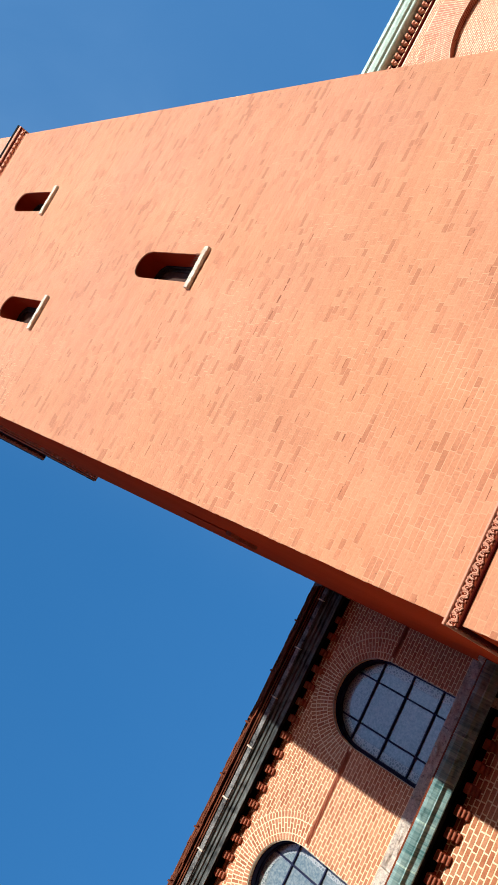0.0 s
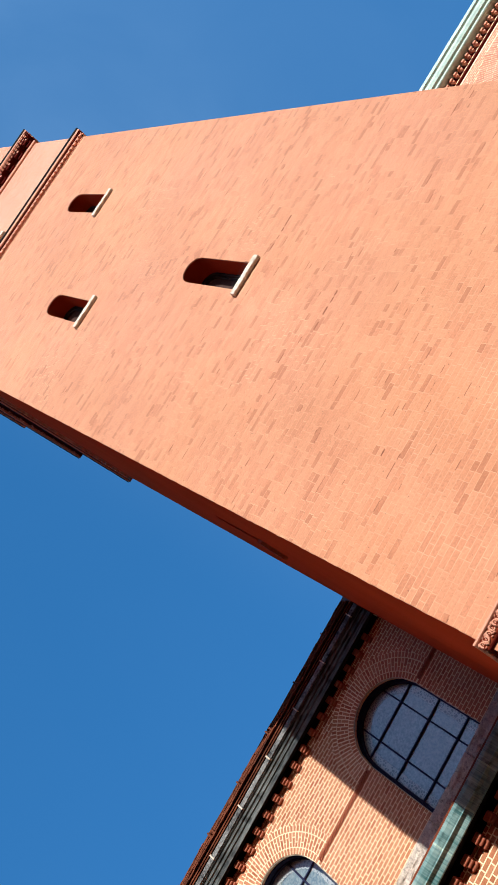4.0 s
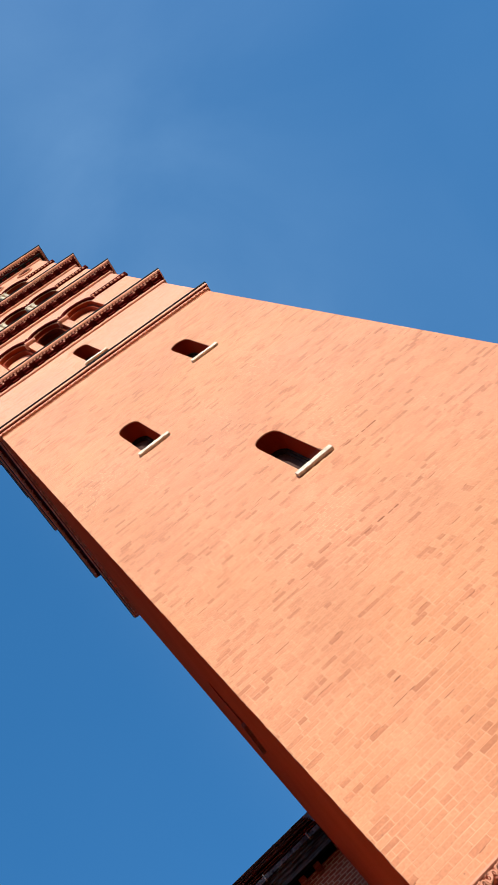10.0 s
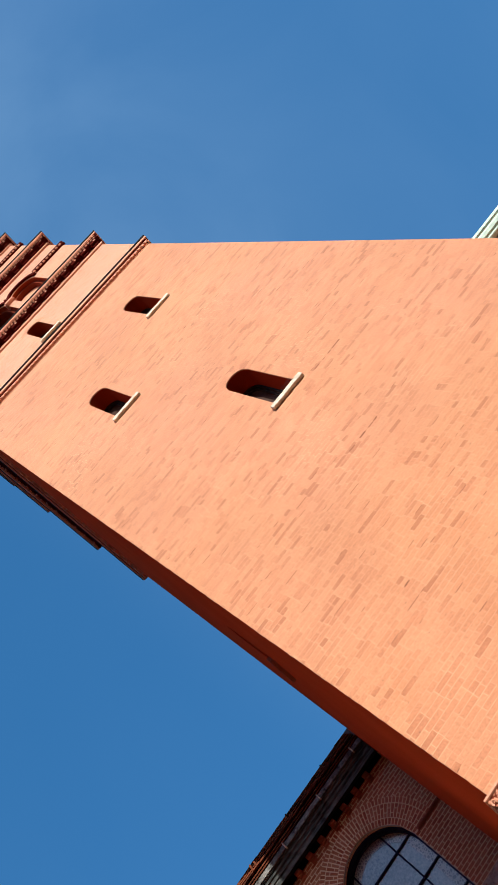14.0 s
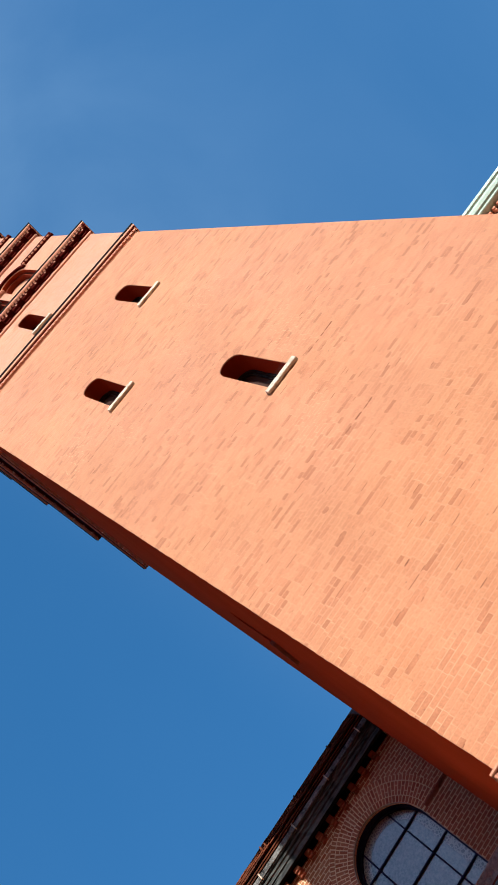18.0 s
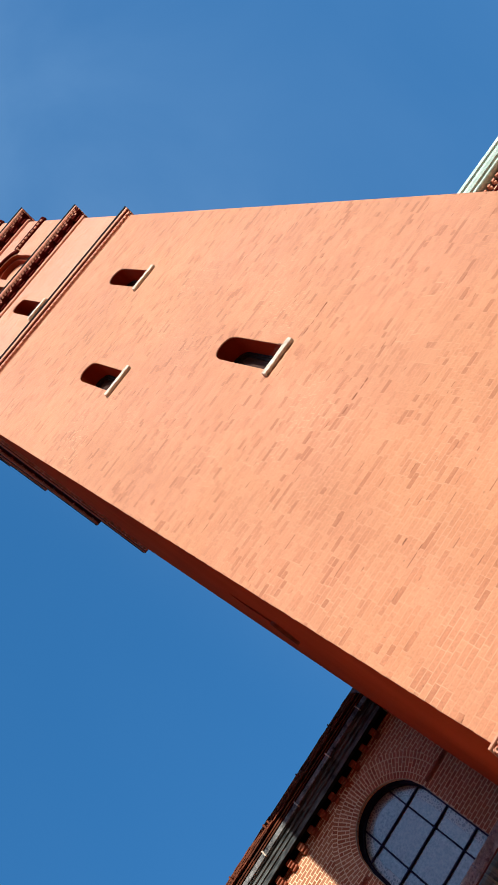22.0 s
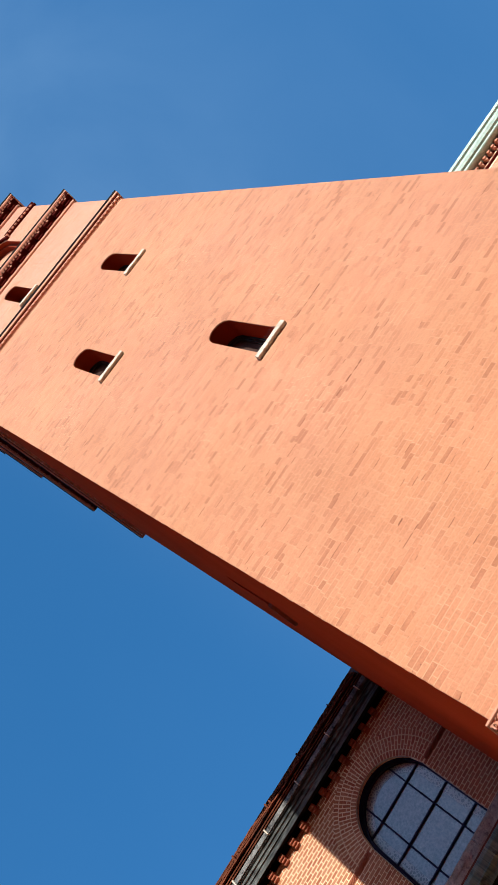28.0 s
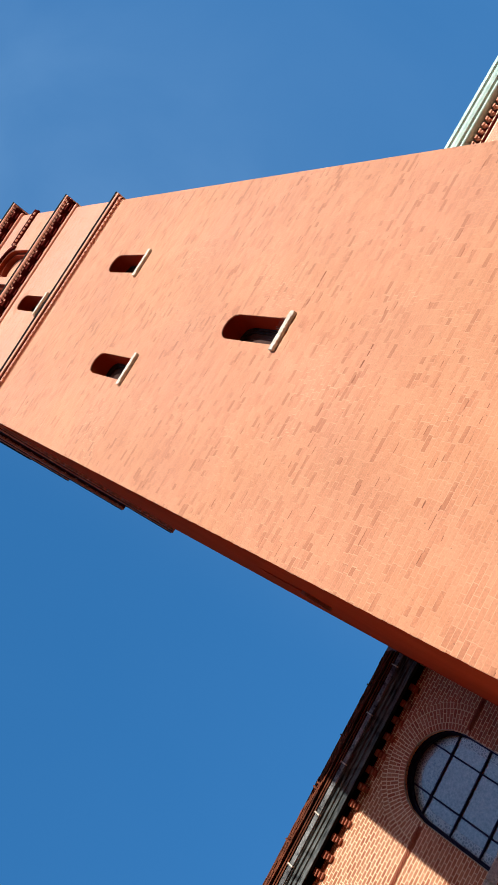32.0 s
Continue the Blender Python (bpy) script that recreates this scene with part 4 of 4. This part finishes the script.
for k in range(20):
    # every fifth course is bedded high, the shade of its gap a dark strip
    yy, lip = YN - 0.40 + k * 0.2, 0.045 if k % 5 == 0 else 0.0
    z = 11.44 + TANR * (yy - YN + 0.38)
    x, verts, faces = -13.3, [], []
    while x < -0.03:
        wide = min(x + 0.19 + rng.uniform(-0.006, 0.006), -0.02)
        up, fore = rng.uniform(-0.004, 0.008) + lip * 0.5, rng.uniform(-0.012, 0.012) - lip * 0.6
        n = len(verts)
        for u in (x, wide - 0.006):
            verts += [(u, yy - 0.03 + fore, z + 0.03 + up), (u, yy + 0.26, z + 0.26 * TANR + 0.01), (u, yy + 0.26, z + 0.26 * TANR - 0.02), (u, yy + 0.03, z + 0.018 + up), (u, yy - 0.028 + fore, z + 0.004 + up)]
        faces += [(n + i, n + (i + 1) % 5, n + 5 + (i + 1) % 5, n + 5 + i) for i in range(5)] + [(n + 4, n + 3, n + 2, n + 1, n), (n + 5, n + 6, n + 7, n + 8, n + 9)]
        x = wide
    me = bpy.data.meshes.new("tile_course")
    me.from_pydata(verts, [], faces)
    me.materials.append(TILE_RED)
    ob = new("tile_course", me)
    ob.parent = roof
    tagged(ob, "row of red clay roof tiles", kind="stuff")
    if lip:
        bm = bmesh.new()
        sweep(bm, [(yy + 0.0, z - 0.03), (yy + 0.0, z + 0.03), (yy + 0.06, z + 0.03), (yy + 0.06, z - 0.03)], -13.3, -0.02)
        part("tile_gap_shade", bm, SLATE_DARK, roof, "dark strip for the shade in the gap under the tiles")
for k in range(3):
    bm = bmesh.new()
    yy = YN + 0.6 + k * 1.2
    sweep(bm, [(yy, 11.47 + TANR * (yy - YN + 0.38)), (yy + 0.03, 11.47 + TANR * (yy - YN + 0.38)), (yy + 0.03, 11.50 + TANR * (yy - YN + 0.38)), (yy, 11.50 + TANR * (yy - YN + 0.38))], -13.3, -0.02)
    part("snow_rail", bm, IRON, roof)
for k in range(12):
    x = -12.6 + k * 1.07
    yy = YN + 0.25
    z = 11.44 + TANR * (yy - YN + 0.38)
    bm = bmesh.new()
    box(bm, x, x + 0.03, yy - 0.2, yy - 0.16, z - 0.16, z + 0.03)
    box(bm, x, x + 0.03, yy - 0.2, yy - 0.04, z + 0.03, z + 0.045)
    box(bm, x + 0.10, x + 0.13, yy - 0.2, yy - 0.16, z - 0.16, z + 0.01)
    part("roof_hook", bm, TILE_RED, roof, "small iron snow hook on the tiles")
bm = bmesh.new()
box(bm, -16, 12, 15.2, 15.6, 0, 11)
part("back_wall", bm, MORTAR, nave)
bm = bmesh.new()
box(bm, -16, -15.6, YN + 0.5, 15.2, 0, 11)
part("end_wall", bm, MORTAR, nave)

# ==== side aisle ====
aisle = thing("church_aisle", "low brick side aisle with green copper gutter", "church")
bm = bmesh.new()
box(bm, -16, 0, YA, YA + 0.45, 0, 6.5)
aisle_wall = part("aisle_wall", bm, MORTAR, aisle, "brick wall in pale mortar")
APROF = [(0.02, 6.44), (0.27, 6.43), (0.29, 6.33), (0.33, 6.325), (0.345, 6.35), (0.36, 6.385), (0.40, 6.40), (0.42, 6.405), (0.415, 6.42), (0.43, 6.44), (0.455, 6.49), (0.46, 6.53), (0.44, 6.545), (0.02, 6.56)]
eave(aisle, YA, -13.3, -0.01, APROF, COPPER, 6.42, 0.285)
for k in range(24):
    x = -13.1 + k * 0.55
    bm = bmesh.new()
    sweep(bm, [(YA - o - 0.006, z) for o, z in APROF[3:13]], x, x + 0.022)
    part("gutter_seam", bm, COPPER_PALE, aisle)
bm = bmesh.new()
sweep(bm, [(YA - 0.42, 6.55), (YA - 0.40, 6.59), (YN - 0.1, 7.88), (YN, 7.7)], -13.3, -0.004)
part("lean_to_roof", bm, AISLE_TILE, aisle, "red clay lean-to roof")
bm = bmesh.new()
sweep(bm, [(YA - 0.45, 6.56), (YA - 0.45, 6.66), (YN, 8.0), (YN, 7.8)], -0.05, -0.002)
part("flashing", bm, GRANITE, aisle, "mortar flashing against the tower")

bm = bevelled(-0.5, -0.38, YA - 0.24, YA + 0.02, 6.13, 6.40, 0.012, 1)
bmesh.ops.subdivide_edges(bm, edges=[e for e in bm.edges if e.calc_length() > 0.05], cuts=3, use_grid_fill=True)
for v in bm.verts:
    v.co += Vector((1, 1, 1)) * 0.012 * noise.noise(v.co * 21)
part("granite_corbel", bm, GRANITE, aisle, "rough granite corbel stone under the gutter")

# ==== tall transept ====
tran = thing("church_transept", "tall brick transept with pale green copper cornice", "church")
YT = YN
AX, AZ, AR = 14.8, 12.55, 3.28
bm = bmesh.new()
arched_wall(bm, 9, 30, 11.6, 17.6, YT, YT + 0.2, [(AX, AR, 11.6, AZ, AR)], 40)
t_wall = part("transept_wall", bm, MORTAR, tran, "sunlit brick wall in pale mortar")
bm = bmesh.new()
box(bm, 9, 30, YT + 0.2, YT + 0.8, 0, 17.6)
t_in = part("recessed_wall", bm, MORTAR, tran, "brick wall inside the blind arch")
bm = bmesh.new()
box(bm, 9, 30, YT, YT + 0.2, 0, 11.6)
part("lower_wall", bm, MORTAR, tran)
bm = bmesh.new()
box(bm, 9, 30, YT + 0.8, 20, 0, 17.4)
part("transept_body", bm, TOWER_SHADED, tran)
TPROF = [(0.02, 17.42), (0.30, 17.42), (0.33, 17.44), (0.33, 17.50), (0.40, 17.53), (0.44, 17.62), (0.44, 17.70), (0.50, 17.73), (0.50, 17.84), (0.02, 17.9)]
bm = bmesh.new()
sweep(bm, [(YT - o, z) for o, z in TPROF], 8.9, 30)
part("gutter", bm, COPPER_PALE, tran, "pale green copper cornice gutter")
bm = bmesh.new()
sweep(bm, [(YT + 0.02, 17.06), (YT - 0.05, 17.08), (YT - 0.05, 17.14), (YT + 0.02, 17.15)], 8.9, 30)
part("string", bm, CLAY_SHADE, tran)
# dark strip on the wall stands for the shadow of the gutter
bm = bmesh.new()
sweep(bm, [(YT + 0.01, 17.235), (YT - 0.006, 17.235), (YT - 0.006, 17.416), (YT + 0.01, 17.416)], 8.9, 30)
part("gutter_shadow_strip", bm, CLAY_SHADE, tran, "dark red strip for the gutter's shadow behind the brackets")
bm = bmesh.new()
prism(bm, [(0.0, 17.30), (0.055, 17.22), (0.11, 17.30)], -0.10, 0.0)
box(bm, 0, 0.11, -0.15, 0, 17.302, 17.36)
first = part("bracket", bm, CLAY_PALE, tran)
first.location = (11, YT, 0)
for k in range(1, 46):
    ob = new("bracket", first.data)
    ob.parent, ob.location = tran, (11 + k * 0.218, YT, 0)
rings = []
for k in range(4):
    rings += voussoirs(AX, AZ, AR + 0.01 + 0.24 * k, AR + 0.01 + 0.24 * k + 0.228, 0, 0, 150, joint=0.018)
bm = bmesh.new()
for pts in rings:
    prism(bm, pts, YT - 0.004, YT + 0.05)
part("arch_ring", bm, TRANSEPT_BRICK, tran, kind="stuff")
# thin dark lining puts the shade of the arch soffit into colour
bm = bmesh.new()
arch_band(bm, AX, AZ, AR - 0.012, AR + 0.006, YT + 0.004, YT + 0.21, 11.6, 60)
part("arch_lining", bm, CLAY_SHADE, tran, "lining of the arch, soffit shade put into its dark colour")
bm = bmesh.new()
for pts in voussoirs(AX, AZ, AR - 0.02, AR - 0.013, 0, 0, 150, joint=0.022):
    prism(bm, pts, YT + 0.006, YT + 0.195)
part("lining_brick", bm, BRACKET, tran, "dark red bricks lining the arch", kind="stuff")

# ==== brickwork ====
def tower_cut(z0, z1):
    gaps = []
    for cx, hw, s, sp, rise in [(c, HW, a - 0.15, b, RISE) for c, a, b in SLITS] + BELFRY:
        if z1 > s and z0 < sp:
            gaps.append((cx - hw - (0.12 if z0 < s + 0.15 and hw < 0.3 else 0), cx + hw + (0.12 if z0 < s + 0.15 and hw < 0.3 else 0)))
        elif sp <= z0 < sp + rise:
            w = hw * math.sqrt(1 - ((z0 - sp) / rise) ** 2)
            gaps.append((cx - w, cx + w))
    return gaps


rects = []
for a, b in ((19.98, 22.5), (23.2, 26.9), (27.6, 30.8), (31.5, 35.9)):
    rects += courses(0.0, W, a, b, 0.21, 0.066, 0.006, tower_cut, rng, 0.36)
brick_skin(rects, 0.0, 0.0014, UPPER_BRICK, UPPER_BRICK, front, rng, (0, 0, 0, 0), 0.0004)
rects = []
for a, b in ((3.2, 4.9), (5.032, 19.57)):
    rects += courses(0.0, W, a, b, 0.21, 0.066, 0.006, tower_cut, rng, 0.36)
# opened bed joints with their shadow lines as dark strips, and long weathered runs
verts, faces = [], []
RUNS = [(2.33, 2.86, 8.785), (1.15, 1.27, 6.875), (3.40, 3.97, 10.49)]
for a, b, c, d in rects:
    worn = any(u - 0.03 < (a + b) / 2 < v + 0.03 and abs(c - w) < 0.034 for u, v, w in RUNS)
    if c < 5.1 or not (worn or rng.random() < 0.045):
        continue
    u, v = (a + rng.uniform(0, 0.3) * (b - a), b - rng.uniform(0, 0.3 if worn else 0.5) * (b - a))
    h = rng.uniform(0.017, 0.029) if worn else rng.uniform(0.004, 0.0075)
    n = len(verts)
    verts += [(u, -0.0026, c - 0.0062), (v, -0.0026, c - 0.0062 + rng.uniform(-0.001, 0.001)), (v, -0.0026, c - 0.0062 + h * rng.uniform(0.6, 1)), (u, -0.0026, c - 0.0062 + h * rng.uniform(0.6, 1))]
    verts += [(x, 0.01, z) for x, y, z in verts[n:n + 4]]
    faces += [(n, n + 1, n + 2, n + 3)] + [(n + 4 + i, n + 4 + (i + 1) % 4, n + (i + 1) % 4, n + i) for i in range(4)]
me = bpy.data.meshes.new("open_joints")
me.from_pydata(verts, [], faces)
me.materials.append(JOINT_DARK)
ob = new("open_joints", me)
ob.parent = front
tagged(ob, "dark strips for opened bed joints and their shadow lines", kind="stuff")
brick_skin(rects, 0.0, 0.0014, TOWER_BRICK, TOWER_BRICK_ONE, front, rng, (0, 2.4, 5.1, 7.6), 0.0004)


def nave_cut(z0, z1):
    gaps, zm = [], (z0 + z1) / 2
    for cx in WINX:
        if z1 < WSILL:
            continue
        r = WHW if zm < WSPRING else WHW + 0.455
        w = r if zm < WSPRING else (math.sqrt(max(0, r * r - (zm - WSPRING) ** 2)))
        if w:
            gaps.append((cx - w, cx + w))
    return gaps


rects = courses(-8.6, 0.5, 8.2, 11.0, 0.166, 0.064, 0.0142, nave_cut, rng)
brick_skin(rects, YN, 0.0035, NAVE_BRICK, NAVE_BRICK_ONE, nave_wall, rng, (-3.6, 0.3, 8.2, 10.2))
rects = courses(-5.0, 0.0, 3.6, 6.3, 0.168, 0.068, 0.0145, lambda a, b: [], rng, 0.2)
brick_skin(rects, YA, 0.0035, NAVE_BRICK, NAVE_BRICK_ONE, aisle_wall, rng, (-3.2, 0, 4.6, 6.3))


def tran_cut(z0, z1):
    r, zm = AR + 0.97, (z0 + z1) / 2
    w = math.sqrt(max(0, r * r - (zm - AZ) ** 2)) if zm > AZ else r
    return [(AX - w, AX + w)] if w else []


rects = courses(9.5, 20, 13.0, 17.05, 0.208, 0.066, 0.0165, tran_cut, rng)
brick_skin(rects, YT, 0.004, TRANSEPT_BRICK, NAVE_BRICK_ONE, t_wall, rng, (0, 0, 0, 0))
rects = courses(11.4, 18.2, 12.0, 15.9, 0.208, 0.066, 0.018, lambda a, b: [], rng)
brick_skin(rects, YT + 0.2, 0.004, TRANSEPT_BRICK, NAVE_BRICK_ONE, t_in, rng, (0, 0, 0, 0))
